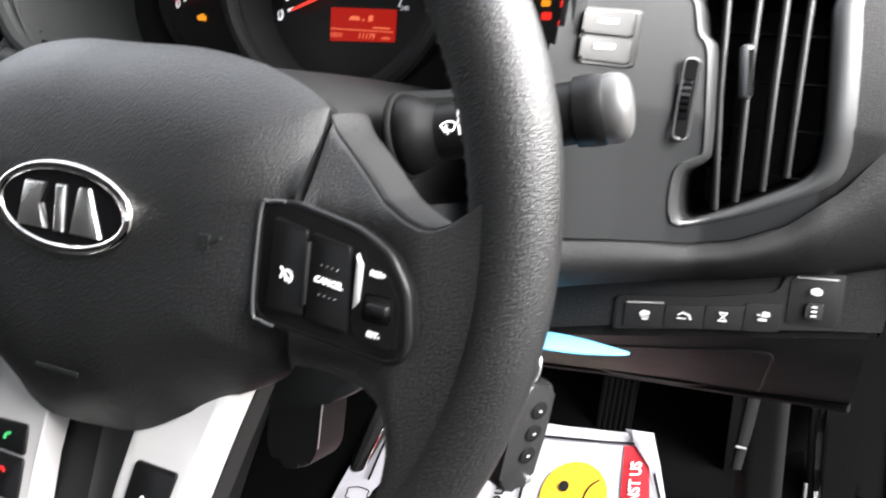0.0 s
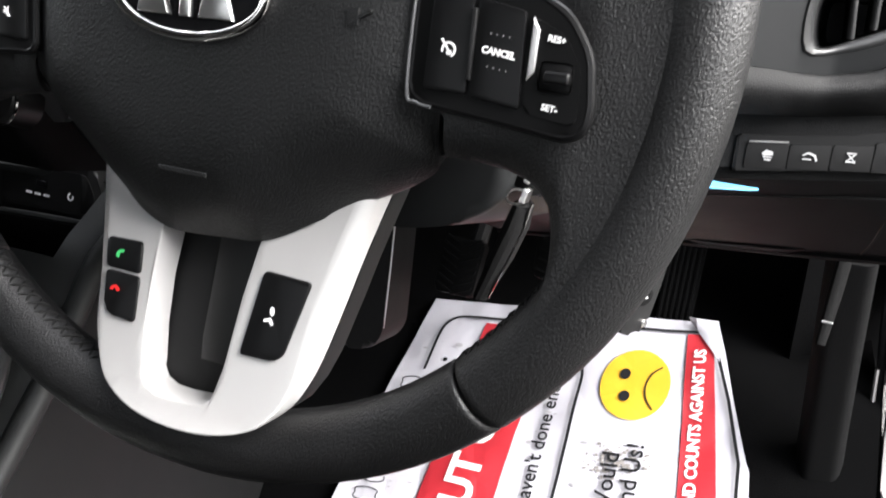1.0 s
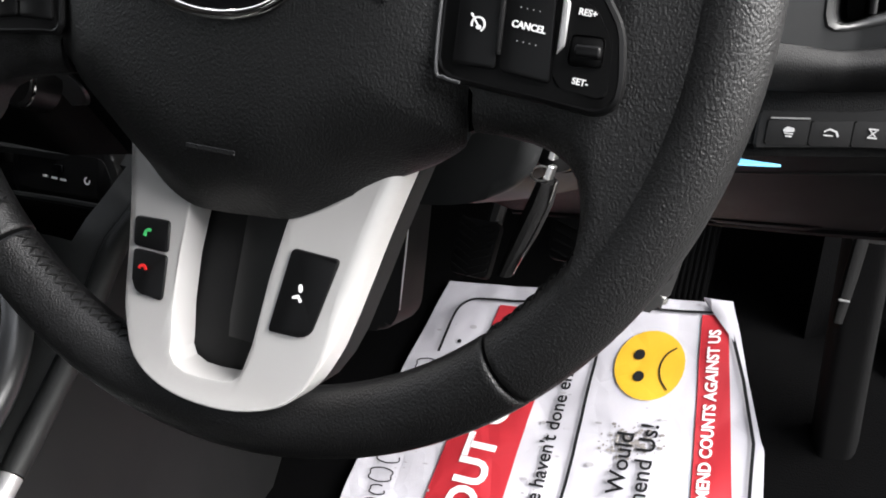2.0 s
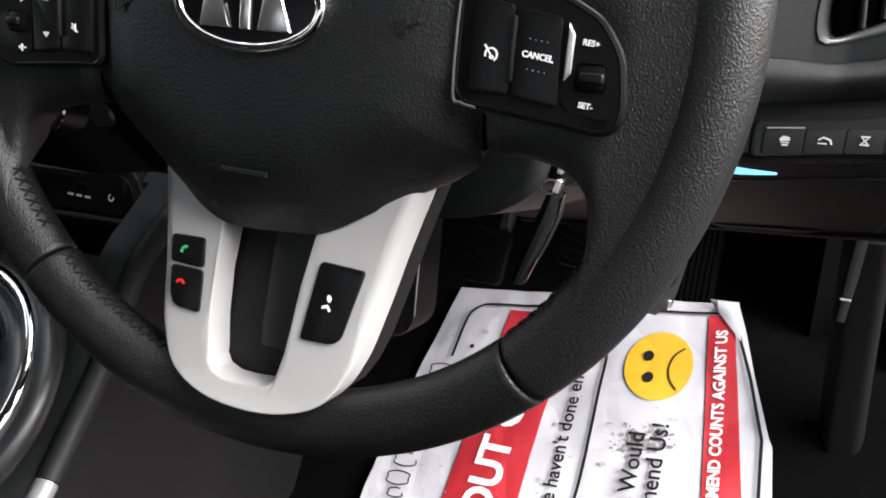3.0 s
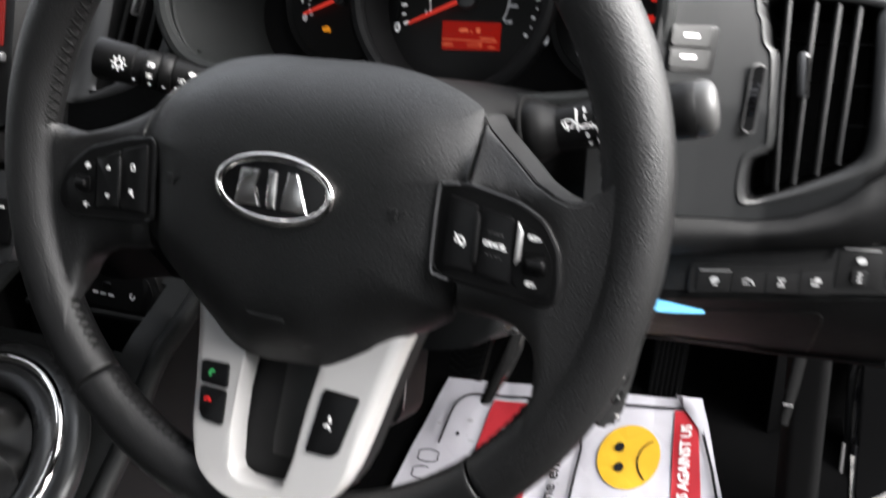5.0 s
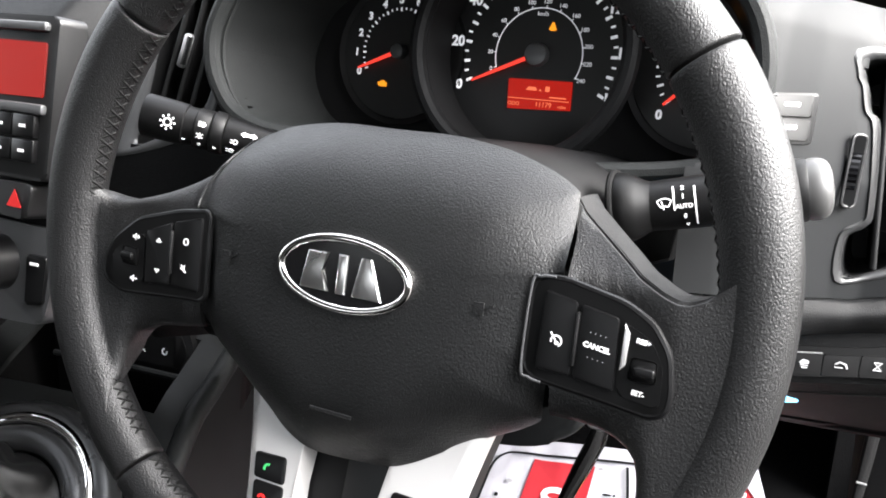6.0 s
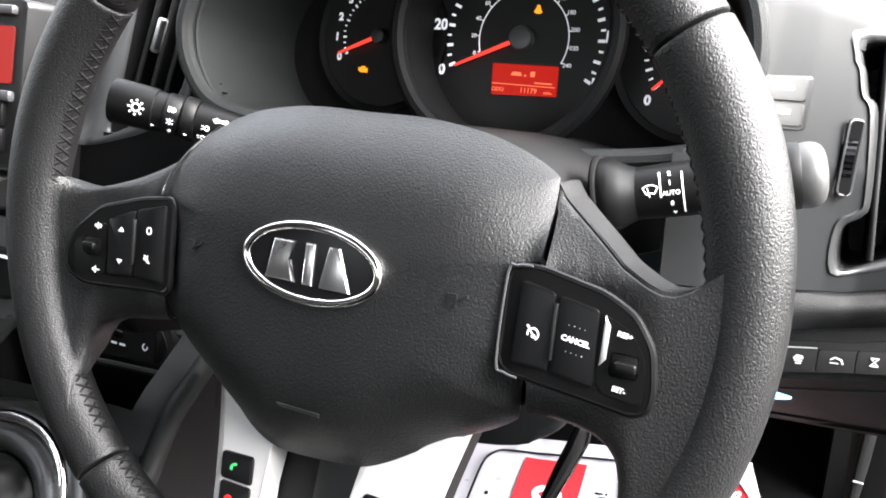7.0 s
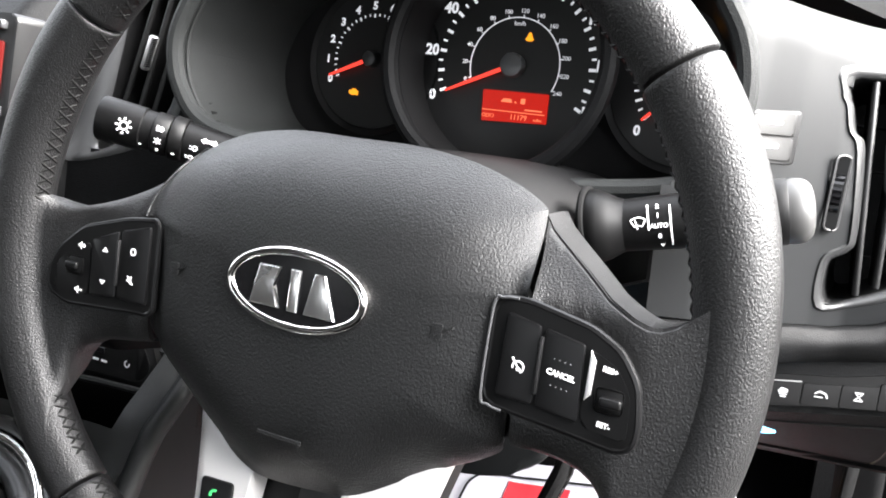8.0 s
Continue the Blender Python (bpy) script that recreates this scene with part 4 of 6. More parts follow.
# dash top, the cowl over the instruments and the windscreen shelf behind them
def top_pad(u, v):
    x = -0.95 + 1.3 * u
    y = (fascia_y(x) if x > 0.1 else 0.17) + 0.07 + v * 0.62
    return V((x, y, 0.163 + 0.05 * math.exp(-((x + 0.02) / 0.2) ** 2) * math.exp(-((v - 0.05) / 0.3) ** 2) - 0.05 * v))


part("top_pad", slab(top_pad, 50, 12, (0, 0, -0.01)), SOFT, dash, "", 60)

# ---- instrument cluster ----
cluster = thing("instrument_cluster", "instrument cluster with black dials, red needles and red display", "instrument cluster", (0, 0.2, 0.11))
BZ = [V(p) for p in spline(BEZEL, 5)]


def bezel_wall(u, v):
    i = u * len(BZ)
    p, q = BZ[int(i) % len(BZ)], BZ[(int(i) + 1) % len(BZ)]
    p = p.lerp(q, i - int(i))
    c = V((-0.022, 0.108))
    k = 1 - 0.1 * v
    y = 0.112 + 0.03 * (p.x + 0.19) / 0.33
    return V((c.x + (p.x - c.x) * k, y + (0.203 - y) * v, c.y + (p.y - c.y) * k))


part("hood", slab(bezel_wall, len(BZ), 6, (0, 0.0015, 0)), HOODGREY, cluster, "charcoal instrument hood", 60)
part("hood_lip", loop([bezel_wall(k / 90, 0.0) for k in range(90)], 0.0055, 10), HOODGREY, cluster, "rounded lip of the hood")
part("lip_line", loop([bezel_wall(k / 90, 0.09) + V((0, 0, 0)) for k in range(90)], 0.0016, 6), HOODGREY, cluster, "thin grey line")
part("back_plate", prism([(p.x * 0.92, 0.108 + (p.y - 0.108) * 0.92) for p in BZ], 0.2, 0.206), MATTE, cluster)
DIALS = {"speed": (-0.004, 0.116, 0.061), "rev": (-0.102, 0.1122, 0.044), "fuel": (0.1, 0.113, 0.044)}
YD = 0.1955


def dial(c, r, hood):
    face = part("dial", prism(ellipse(c[0], c[1], r, r, 48), YD, YD + 0.004), HARD, cluster, "black dial")
    def wall(u, v):
        a = 2 * math.pi * u
        k = r * (1.0 + 0.1 * v)
        return V((c[0] + k * math.cos(a), YD + 0.002 - hood * v, c[1] + k * math.sin(a)))
    part("dial_hood", slab(wall, 48, 3, (0, -0.001, 0)), MATTE, cluster, "", 60)
    if hood > 0.03:
        part("dial_lip", loop([wall(k / 60, 1.0) for k in range(60)], 0.0055, 10), SOFT, cluster, "rounded dark grey lip of the dial hood")
    return face


faces = {k: dial((v[0], v[1]), v[2], 0.034 if k == "speed" else 0.002) for k, v in DIALS.items()}


def on_dial(which, deg, r):
    c = DIALS[which]
    return (c[0] + r * math.cos(radians(deg)), YD - 0.0006, c[1] + r * math.sin(radians(deg)))


def ticks(which, a0, a1, n, r0, r1, w, every=1, skip=0):
    bm = bmesh.new()
    for k in range(n + 1):
        a = a0 + (a1 - a0) * k / n
        big = k % every == 0
        d = (math.cos(radians(a)), 0, math.sin(radians(a)))
        s = (-d[2], 0, d[0])
        half = w * (1.0 if big else 0.7)
        inner = r0 if big else r0 + (r1 - r0) * 0.35
        flatshape([(inner, -half), (r1, -half), (r1, half), (inner, half)], on_dial(which, a, 0), d, s, 0.0003, bm)
    return part("scale", bm, DIALWHITE, faces[which])


ticks("speed", 201.5, -27, 32, 0.0462, 0.0505, 0.0009, 2)
for k, t in enumerate(("0", "20", "40", "60", "80", "100", "120", "140", "160")):
    words(t, 0.0092 if t != "0" else 0.0085, DIALWHITE, faces["speed"], on_dial("speed", 202.5 - 28.4 * k, 0.0562), bold=0.0003, name="numeral")
bm = ringshape(0.0283, 0.0289, on_dial("speed", 0, 0), *FACE, 60, -27, 198)
part("inner_scale", bm, DIALWHITE, faces["speed"])
ticks("speed", 198, -25.5, 12, 0.0285, 0.0302, 0.0003)
for k in range(13):
    words(str(20 * k), 0.0036, DIALWHITE, faces["speed"], on_dial("speed", 198 - 18.6 * k, 0.0325), name="numeral")
words("km/h", 0.0036, DIALWHITE, faces["speed"], on_dial("speed", 90, 0.025), name="unit")
words("MPH", 0.0046, DIALWHITE, faces["speed"], on_dial("speed", 90, 0.0435), name="unit")
ticks("rev", 205, 29, 24, 0.0268, 0.0292, 0.0006, 3)
for k in range(8):
    words(str(k), 0.0068, DIALWHITE, faces["rev"], on_dial("rev", 205 - 22 * k, 0.0342), bold=0.0003, name="numeral")
ticks("fuel", 222, 135, 8, 0.026, 0.03, 0.0007, 2)
words("0", 0.0075, DIALWHITE, faces["fuel"], on_dial("fuel", 227, 0.0365), bold=0.0003, name="numeral")


def needle(which, deg, r0, r1, hub):
    c = DIALS[which]
    bm = sweep([V(on_dial(which, deg, r)) + V((0, -0.004, 0)) for r in (r0, r1 * 0.6, r1)], [0.0013, 0.0011, 0.0007], 8)
    part("needle", bm, NEEDLE, faces[which], "lit red needle")
    part("needle_hub", prism(ellipse(c[0], c[1], hub, hub, 24), YD - 0.007, YD, 0.0015), VENTGREY, faces[which])


needle("speed", 204, 0.001, 0.0455, 0.0072)
needle("rev", 203, 0.001, 0.032, 0.005)
needle("fuel", 223, 0.003, 0.0305, 0.005)
LCD = [(-0.0215, 0.1008), (0.0205, 0.1012), (0.0212, 0.0838), (-0.0203, 0.0822)]
screen = part("display", prism(rounded(LCD, 0.0006, 2), YD - 0.001, YD + 0.001), GLOWRED, faces["speed"], "red trip display")
DY = YD - 0.0013
words("ODO", 0.0034, GLOWBRIGHT, screen, (-0.0163, DY, 0.0855), name="reading")
words("11179", 0.0044, GLOWBRIGHT, screen, (0.0035, DY, 0.0859), name="reading")
words("miles", 0.0026, GLOWBRIGHT, screen, (0.0158, DY, 0.0855), name="reading")
bm = flatshape([(-0.0205, 0.0003), (0.02, 0.0003), (0.02, -0.0002), (-0.0205, -0.0002)], (0.0, DY, 0.0889), *FACE)
flatshape(rounded([(-0.0045, -0.0012), (-0.003, 0.001), (0.002, 0.001), (0.003, -0.0012)], 0.0006), (-0.0045, DY, 0.0955), *FACE, bm=bm)
flatshape([(0.0, 0.0007), (0.0009, -0.0006), (-0.0009, -0.0006)], (0.0005, DY, 0.0948), *FACE, bm=bm)
flatshape(rounded([(-0.0014, -0.0016), (-0.0014, 0.0016), (0.0014, 0.0016), (0.0014, -0.0016)], 0.0004), (0.0052, DY, 0.0957), *FACE, bm=bm)
flatshape([(-0.005, 0.0004), (0.006, 0.0004), (0.006, -0.0004), (-0.005, -0.0004)], (0.012, DY, 0.0908), *FACE, bm=bm)
part("display_symbol", bm, GLOWBRIGHT, screen)


def warning(name, outline, at, material, parent, label):
    return part(name, flatshape(outline, at, *FACE, 0.0004), material, parent, label)


ENGINE = [(-0.0034, 0.0012), (-0.0016, 0.0012), (-0.001, 0.0022), (0.0014, 0.0022), (0.0018, 0.0012), (0.0034, 0.001), (0.0034, -0.0018), (-0.0018, -0.0018), (-0.0034, -0.0008)]
BELT = [(-0.0007, 0.0026), (0.0007, 0.0026), (0.0014, 0.0006), (0.0026, -0.0016), (0.0012, -0.0024), (-0.0012, -0.0024), (-0.0026, -0.0016), (-0.0014, 0.0006)]
warning("engine_lamp", ENGINE, (-0.1135, YD - 0.0007, 0.0905), AMBER, faces["rev"], "amber engine lamp")
warning("belt_lamp", BELT, (0.0035, YD - 0.0007, 0.1335), AMBER, faces["speed"], "amber warning lamp")
for x, z, m, s in ((0.103, 0.142, AMBER, 1.0), (0.119, 0.121, LAMPRED, 1.1), (0.106, 0.1085, AMBER, 0.8), (0.1165, 0.1085, LAMPRED, 0.9), (0.107, 0.102, LAMPRED, 0.9), (0.116, 0.0986, LAMPRED, 0.8), (0.1235, 0.097, LAMPRED, 0.7), (0.126, 0.1045, LAMPRED, 0.7), (0.115, 0.09, DIALWHITE, 0.6), (0.1136, 0.083, DIALWHITE, 0.6)):
    warning("warning_lamp", rounded([(-0.003 * s, -0.0022 * s), (-0.003 * s, 0.0022 * s), (0.003 * s, 0.0022 * s), (0.003 * s, -0.0022 * s)], 0.001), (x, YD - 0.0007, z), m, faces["fuel"], "lit warning lamp")
# end of the dashboard towards the door
part("end_cap", slab(lambda u, v: V((spread(-0.045 + 0.21 * v, ((-0.045, 0.2865), (-0.017, 0.2955), (0.015, 0.298), (0.17, 0.297))) + 0.004 * u, spread(-0.045 + 0.21 * v, ((-0.045, 0.272), (0.02, 0.262), (0.17, 0.275))) + 0.2 * u, -0.045 + 0.21 * v)), 4, 14, (0.003, 0, 0)), SOFT, dash, "", 60)


# ---- air vents ----
def vent(hole, depth_in, slats, name_label, slider, out):
    """A grey frame round an opening, with a black duct and upright slats. hole: the opening in x and z; out: the frame's outer line."""
    mid = sum((V(p) for p in hole), V((0, 0))) / len(hole)

    def depth_of(x, z=None):
        return depth_in(x) + (swell(z) if z is not None and depth_in is fascia_y else 0)

    v = thing("air_vent", name_label, "air vent", (mid.x, depth_of(mid.x) + 0.05, mid.y))
    ring_in, ring_out = [V(p) for p in hole], [V(p) for p in out]
    bm, rows = bmesh.new(), []
    for a, b in zip(ring_in, ring_out):
        m = a.lerp(b, 0.5)
        rows.append([bm.verts.new((p.x, depth_of(p.x, p.y) + dy, p.y)) for p, dy in ((a, 0.005), (a, 0.003), (a.lerp(b, 0.12), 0.0008), (a.lerp(b, 0.4), -0.0012), (a.lerp(b, 0.75), -0.0018), (b, 0.0))])
    for i in range(len(rows)):
        for k in range(5):
            bm.faces.new((rows[i - 1][k], rows[i][k], rows[i][k + 1], rows[i - 1][k + 1]))
    part("frame", bm, VENTGREY if depth_in is not fascia_y else FRAMEGREY, v, "grey painted vent frame", 60)
    bm, rows = bmesh.new(), []
    for a in ring_in:
        p = V((a.x, depth_of(a.x, a.y), a.y))
        q = V((mid.x + (a.x - mid.x) * 0.9, depth_of(mid.x) + 0.07, mid.y + (a.y - mid.y) * 0.9))
        rows.append([bm.verts.new(p + V((0, 0.0045, 0))), bm.verts.new(q)])
    for i in range(len(rows)):
        bm.faces.new((rows[i - 1][0], rows[i][0], rows[i][1], rows[i - 1][1]))
    bm.faces.new([r[1] for r in rows])
    part("duct", bm, MATTE, v)
    for (x0, z0), (x1, z1) in slats:
        def blade(u, w):
            x, z = x0 + (x1 - x0) * w, z0 + (z1 - z0) * w
            return V((x - 0.004 * u, depth_of(x, z) + 0.006 + 0.018 * u, z))
        slat = part("slat", slab(blade, 2, 2, (0.0016, 0, 0)), HARD, v)
        part("slat_edge", sweep([blade(0, w) for w in (0, 0.5, 1)], 0.0021, 8), HARD, slat, "", 60)
    for k in range(4):
        z = mid.y + (k - 1.5) * 0.024
        xs = [p.x for p in ring_in]
        part("cross_slat", slab(lambda u, w: V((min(xs) + (max(xs) - min(xs)) * u, depth_of(mid.x) + 0.034 + 0.012 * w, z)), 2, 1, (0, 0, 0.001)), MATTE, v)
    a, b = V(slider[0]), V(slider[1])
    tab = sweep([V((p.x, depth_of(p.x, p.y) + 0.003, p.y)) for p in (a, a.lerp(b, 0.05), a.lerp(b, 0.95), b)], [0.002, 0.0034, 0.0034, 0.002], 10)
    tab = part("slider", tab, VENTGREY if depth_in is fascia_y else DULL, v, "silver slider tab", 60)
    bm = bmesh.new()
    for k in range(16):
        p = a.lerp(b, 0.1 + 0.8 * k / 15)
        box((p.x + 0.0028, depth_of(p.x, p.y) + 0.001, p.y), (0.0022, 0.003, 0.0008), 0, 1, None, bm)
    part("ribs", bm, HARD, tab)
    return v


def dense(poly):
    return [tuple(p) for p in spline(poly, 4)]


vent(dense(HOLE), fascia_y, (((0.1905, 0.127), (0.1993, 0.0142)), ((0.205, 0.127), (0.2084, 0.0194)), ((0.2175, 0.127), (0.2202, 0.0262)), ((0.2288, 0.127), (0.2306, 0.0343))),
     "upright air vent in a grey frame beside the wheel", ((0.2036, 0.0965), (0.2068, 0.0703)), dense(OUTLINE))

# thumb wheel that shuts the vent
thumb = thing("vent_thumbwheel", "ribbed thumbwheel in a slot beside the vent", "thumbwheel", (0.1825, 0.2, 0.066))
TX = 0.1825
slot = rounded([(TX - 0.0028, 0.0855), (TX + 0.0036, 0.0855), (TX + 0.0026, 0.0472), (TX - 0.0038, 0.0472)], 0.003)
part("slot", prism(slot, fascia_y(TX) - 0.0035, fascia_y(TX) + 0.004), MATTE, thumb)
part("slot_rim", loop([(p.x, fascia_y(p.x) - 0.0025, p.y) for p in slot], 0.001, 8), HARD, thumb)
bm = bmesh.new()
rows = []
for k in range(25):
    a = radians(-58 + 116 * k / 24)
    r = 0.0185 + (0.0005 if k % 2 else 0)
    rows.append([bm.verts.new((TX + dx - 0.0003 + 0.0002 * math.sin(a) * 4, fascia_y(TX) + 0.0125 - r * math.cos(a), 0.0662 + r * math.sin(a))) for dx in (-0.0025, 0.0025)])
for a, b in zip(rows, rows[1:]):
    bm.faces.new((a[0], a[1], b[1], b[0]))
for side in (0, 1):
    bm.faces.new([r[side] for r in rows])
part("wheel", bm, PIANO, thumb, "ribbed black wheel", 20)

# rocker that dims the instruments
dim = thing("dimmer_switch", "silver two-part rocker switch beside the instruments", "switch", (0.152, 0.155, 0.089))


def on_fascia(p):
    return V((p.x, p.y + fascia_y(p.x) + swell(p.z), p.z))


part("bezel", prism(rounded([(0.1425, 0.0995), (0.1612, 0.1035), (0.1612, 0.0768), (0.1428, 0.0752)], 0.0022), -0.0022, 0.004, 0.0008, 2, on_fascia), HARD, dim)
part("upper_key", prism(rounded([(0.1437, 0.0983), (0.1595, 0.1018), (0.1597, 0.0904), (0.1439, 0.0882)], 0.001), -0.0058, 0.0, 0.0012, 2, on_fascia), CAPGREY, dim, "silver key")
part("lower_key", prism(rounded([(0.1439, 0.0872), (0.1597, 0.0892), (0.1599, 0.0783), (0.1441, 0.0768)], 0.001), -0.0045, 0.0, 0.0012, 2, on_fascia), CAPGREY, dim, "silver key")
for z in (0.0945, 0.083):
    bm = prism([(0.1485, z + 0.0012), (0.1545, z + 0.0022), (0.1545, z + 0.0002), (0.1485, z - 0.0008)], -0.0061, -0.005, 0, 1, on_fascia)
    part("print_bar", bm, PRINT, dim)

# ---- row of switches under the band ----
row = thing("switch_panel", "black panel with a row of five switches", "switch panel", (0.21, 0.24, -0.035))


def on_panel(p):
    return V((p.x + 0.001, p.y + panel_y(p.x), p.z - 0.0042))


part("plate", prism(rounded([(0.157, -0.0325), (0.2, -0.0285), (0.234, -0.0215), (0.238, -0.0105), (0.2655, -0.0085), (0.2668, -0.0385), (0.22, -0.0435), (0.157, -0.0508)], 0.002), -0.0012, 0.003, 0.0006, 2, on_panel), PODBLACK, row)
for x0, x1, zt, zb in ((0.1622, 0.1812, -0.0352, -0.0478), (0.1818, 0.2005, -0.0338, -0.0462), (0.2011, 0.2195, -0.0318, -0.0447), (0.2201, 0.2375, -0.0282, -0.0434)):
    part("key", prism(rounded([(x0, zt - 0.0008), (x1, zt + 0.0008), (x1, zb + 0.0008), (x0, zb - 0.0006)], 0.0008), -0.0022, 0.0, 0.0006, 2, on_panel), PODBLACK, row)
part("key_edge", sweep([on_panel(V((x, -0.0034, -0.0353 + (x - 0.163) * 0.09))) for x in (0.163, 0.172, 0.1808)], 0.0004, 5), DULL, row)
part("level_switch", prism(rounded([(0.2398, -0.0125), (0.2635, -0.0115), (0.2642, -0.0365), (0.24, -0.0372)], 0.001), -0.002, 0.0, 0.0006, 2, on_panel), PODBLACK, row)
part("level_edge", sweep([on_panel(V((x, -0.003, -0.0122 + (x - 0.242) * 0.02))) for x in (0.242, 0.252, 0.262)], 0.0006, 5), DULL, row)
part("level_wheel", prism(rounded([(0.2488, -0.0252), (0.257, -0.0252), (0.257, -0.0335), (0.2488, -0.0335)], 0.001), -0.0045, 0.0, 0.001, 2, on_panel), MATTE, row)


def panel_sign(shape, x, z):
    bm = bmesh.new()
    for outline in shape:
        flatshape(outline, on_panel(V((x, -0.0026 if x < 0.24 else -0.0052, z))), (1, 0.42, 0), (0, 0, 1), 0.0004, bm)
    part("symbol", bm, DIMPRINT, row)


def block(a, b, c, d):
    return [(a, b), (c, b), (c, d), (a, d)]


panel_sign([rounded([(-0.003, 0.0006), (-0.001, 0.0026), (0.0026, 0.002), (0.0028, 0.0002), (-0.002, -0.0004)], 0.0006), block(-0.002, -0.0012, 0.0024, -0.0006), block(-0.0012, -0.0026, 0.002, -0.0018)], 0.172, -0.0412)
panel_sign([[(-0.0036, 0.0006), (-0.001, 0.0022), (0.0028, 0.001), (0.004, -0.0016), (0.0032, -0.002), (0.002, 0.0002), (-0.001, 0.0012), (-0.0036, -0.0002)], block(-0.0036, -0.0018, 0.001, -0.0012)], 0.1912, -0.0395)
panel_sign([block(-0.0024, 0.0016, 0.0024, 0.0024), block(-0.0024, -0.0026, 0.0024, -0.0018), [(-0.002, 0.0014), (-0.0012, 0.0014), (0.002, -0.0016), (0.0012, -0.0016)], [(0.002, 0.0014), (0.0012, 0.0014), (-0.002, -0.0016), (-0.0012, -0.0016)]], 0.2098, -0.0377)
panel_sign([rounded([(-0.0005, 0.0026), (0.0032, 0.0022), (0.0032, -0.0002), (-0.001, -0.0004)], 0.0006), block(-0.0034, 0.0002, -0.0014, 0.0008), block(-0.0026, -0.0026, 0.002, -0.0014)], 0.229, -0.035)
panel_sign([rounded([(-0.0032, 0.0014), (0.0004, 0.0024), (0.003, 0.001), (0.003, -0.0014), (0.0, -0.002), (-0.0028, -0.001)], 0.0008)], 0.2525, -0.0188)
for z in (-0.0268, -0.0292, -0.0316):
    panel_sign([block(-0.0014, -0.0005, 0.0014, 0.0005)], 0.2528, z)

# ---- key, tag and fob ----
key = thing("ignition_key", "folding car key in the ignition lock", "key", (0.0952, 0.09, -0.058))
part("lock", sweep([(0.098, 0.105, -0.05), (0.0955, 0.092, -0.055)], [0.014, 0.013], 18), MATTE, key)
for z in (-0.0572, -0.0655):
    part("blade", box((0.0983 + (z + 0.0572) * 0.12, 0.082, z), (0.0026, 0.006, 0.0062), 0.0005, 1, Matrix.Rotation(radians(14), 3, "Y")), STEEL, key, "steel blade")
part("lock_face", prism(ellipse(0.0975, -0.0555, 0.0105, 0.0105, 24), 0.086, 0.092, 0.0012), HARD, key, "round black lock face")
part("wire_ring", loop([(0.0935 + 0.0042 * math.cos(a), 0.082 + 0.002 * math.sin(a), -0.0665 + 0.0028 * math.sin(a)) for a in (2 * math.pi * k / 20 for k in range(20))], 0.0005, 6), STEEL, key, "thin steel ring")
case = [V((0.0957, 0.086, -0.0695)), V((0.0937, 0.0865, -0.0785)), V((0.0888, 0.087, -0.0925)), V((0.0815, 0.088, -0.1118))]
part("case", sweep([tuple(p) for p in case], [0.0075, 0.0092, 0.009, 0.006], 12, True, None, 0.5, (0, 1, 0)), LINER, key, "black plastic case")
part("chrome_edge", sweep([tuple(p + V((0.0045, -0.004, 0.001))) for p in case], 0.0006, 6), CHROME, key, "chrome edge strip")

fob = thing("key_fob", "black remote fob hanging from a split ring with blue tag", "key fob", (0.131, 0.163, -0.06))
part("split_ring", loop([(0.1305 + 0.0075 * math.cos(a), 0.162 - 0.004 * math.cos(a), -0.0685 + 0.0105 * math.sin(a)) for a in (2 * math.pi * k / 28 for k in range(28))], 0.0011, 8), STEEL, fob, "steel split ring")
TAG = [(0.1235, 0.168), (0.132, 0.152), (0.146, 0.158), (0.162, 0.172), (0.1752, 0.1885), (0.168, 0.2), (0.15, 0.214), (0.135, 0.212), (0.126, 0.2)]
bm = bmesh.new()
a = [bm.verts.new((p.x, 0.17 + (p.y - 0.17) * 0.6, -0.0585 - 0.0012 * math.sin((p.x - 0.125) * 60))) for p in spline(TAG, 4)]
b = [bm.verts.new(v.co + V((0, 0, -0.0008))) for v in a]
bm.faces.new(a), bm.faces.new(b[::-1])
for i in range(len(a)):
    bm.faces.new((a[i - 1], a[i], b[i], b[i - 1]))
bmesh.ops.triangulate(bm, faces=[f for f in bm.faces if len(f.verts) > 4])
part("tag", bm, BLUE, fob, "light blue plastic tag", 30)
part("tag_loop", sweep([(0.129, 0.163, -0.059), (0.1245, 0.164, -0.066), (0.1205, 0.166, -0.0765)], [0.0012, 0.0016, 0.0012], 6, True, None, 0.4), BLUE, fob)
FOB = rounded([(-0.0115, 0.0), (0.0115, 0.0), (0.0135, -0.03), (0.0125, -0.056), (0.004, -0.061), (-0.0125, -0.056), (-0.0135, -0.03)], 0.006)
turn = pose(0.1345, 0.1605, -0.0765, 10, 0, 66)
shell = part("shell", prism(FOB, -0.0065, 0.0065, 0.003, 3, lambda p: turn @ p), HARD, fob, "black plastic shell")
for k in range(3):
    part("fob_button", prism(ellipse(0.003, -0.014 - 0.0125 * k, 0.0055, 0.0048, 16), -0.0075, -0.005, 0.0008, 2, lambda p: turn @ p), RUBBER, shell)
    part("fob_symbol", prism(ellipse(0.003, -0.014 - 0.0125 * k, 0.001, 0.0006, 8), -0.0078, -0.0074, 0, 1, lambda p: turn @ p), DIMPRINT, shell)
part("fob_stud", prism(ellipse(0.0095, -0.0545, 0.0022, 0.0022, 10), -0.0072, -0.004, 0.0006, 2, lambda p: turn @ p), CHROME, shell, "chrome stud")

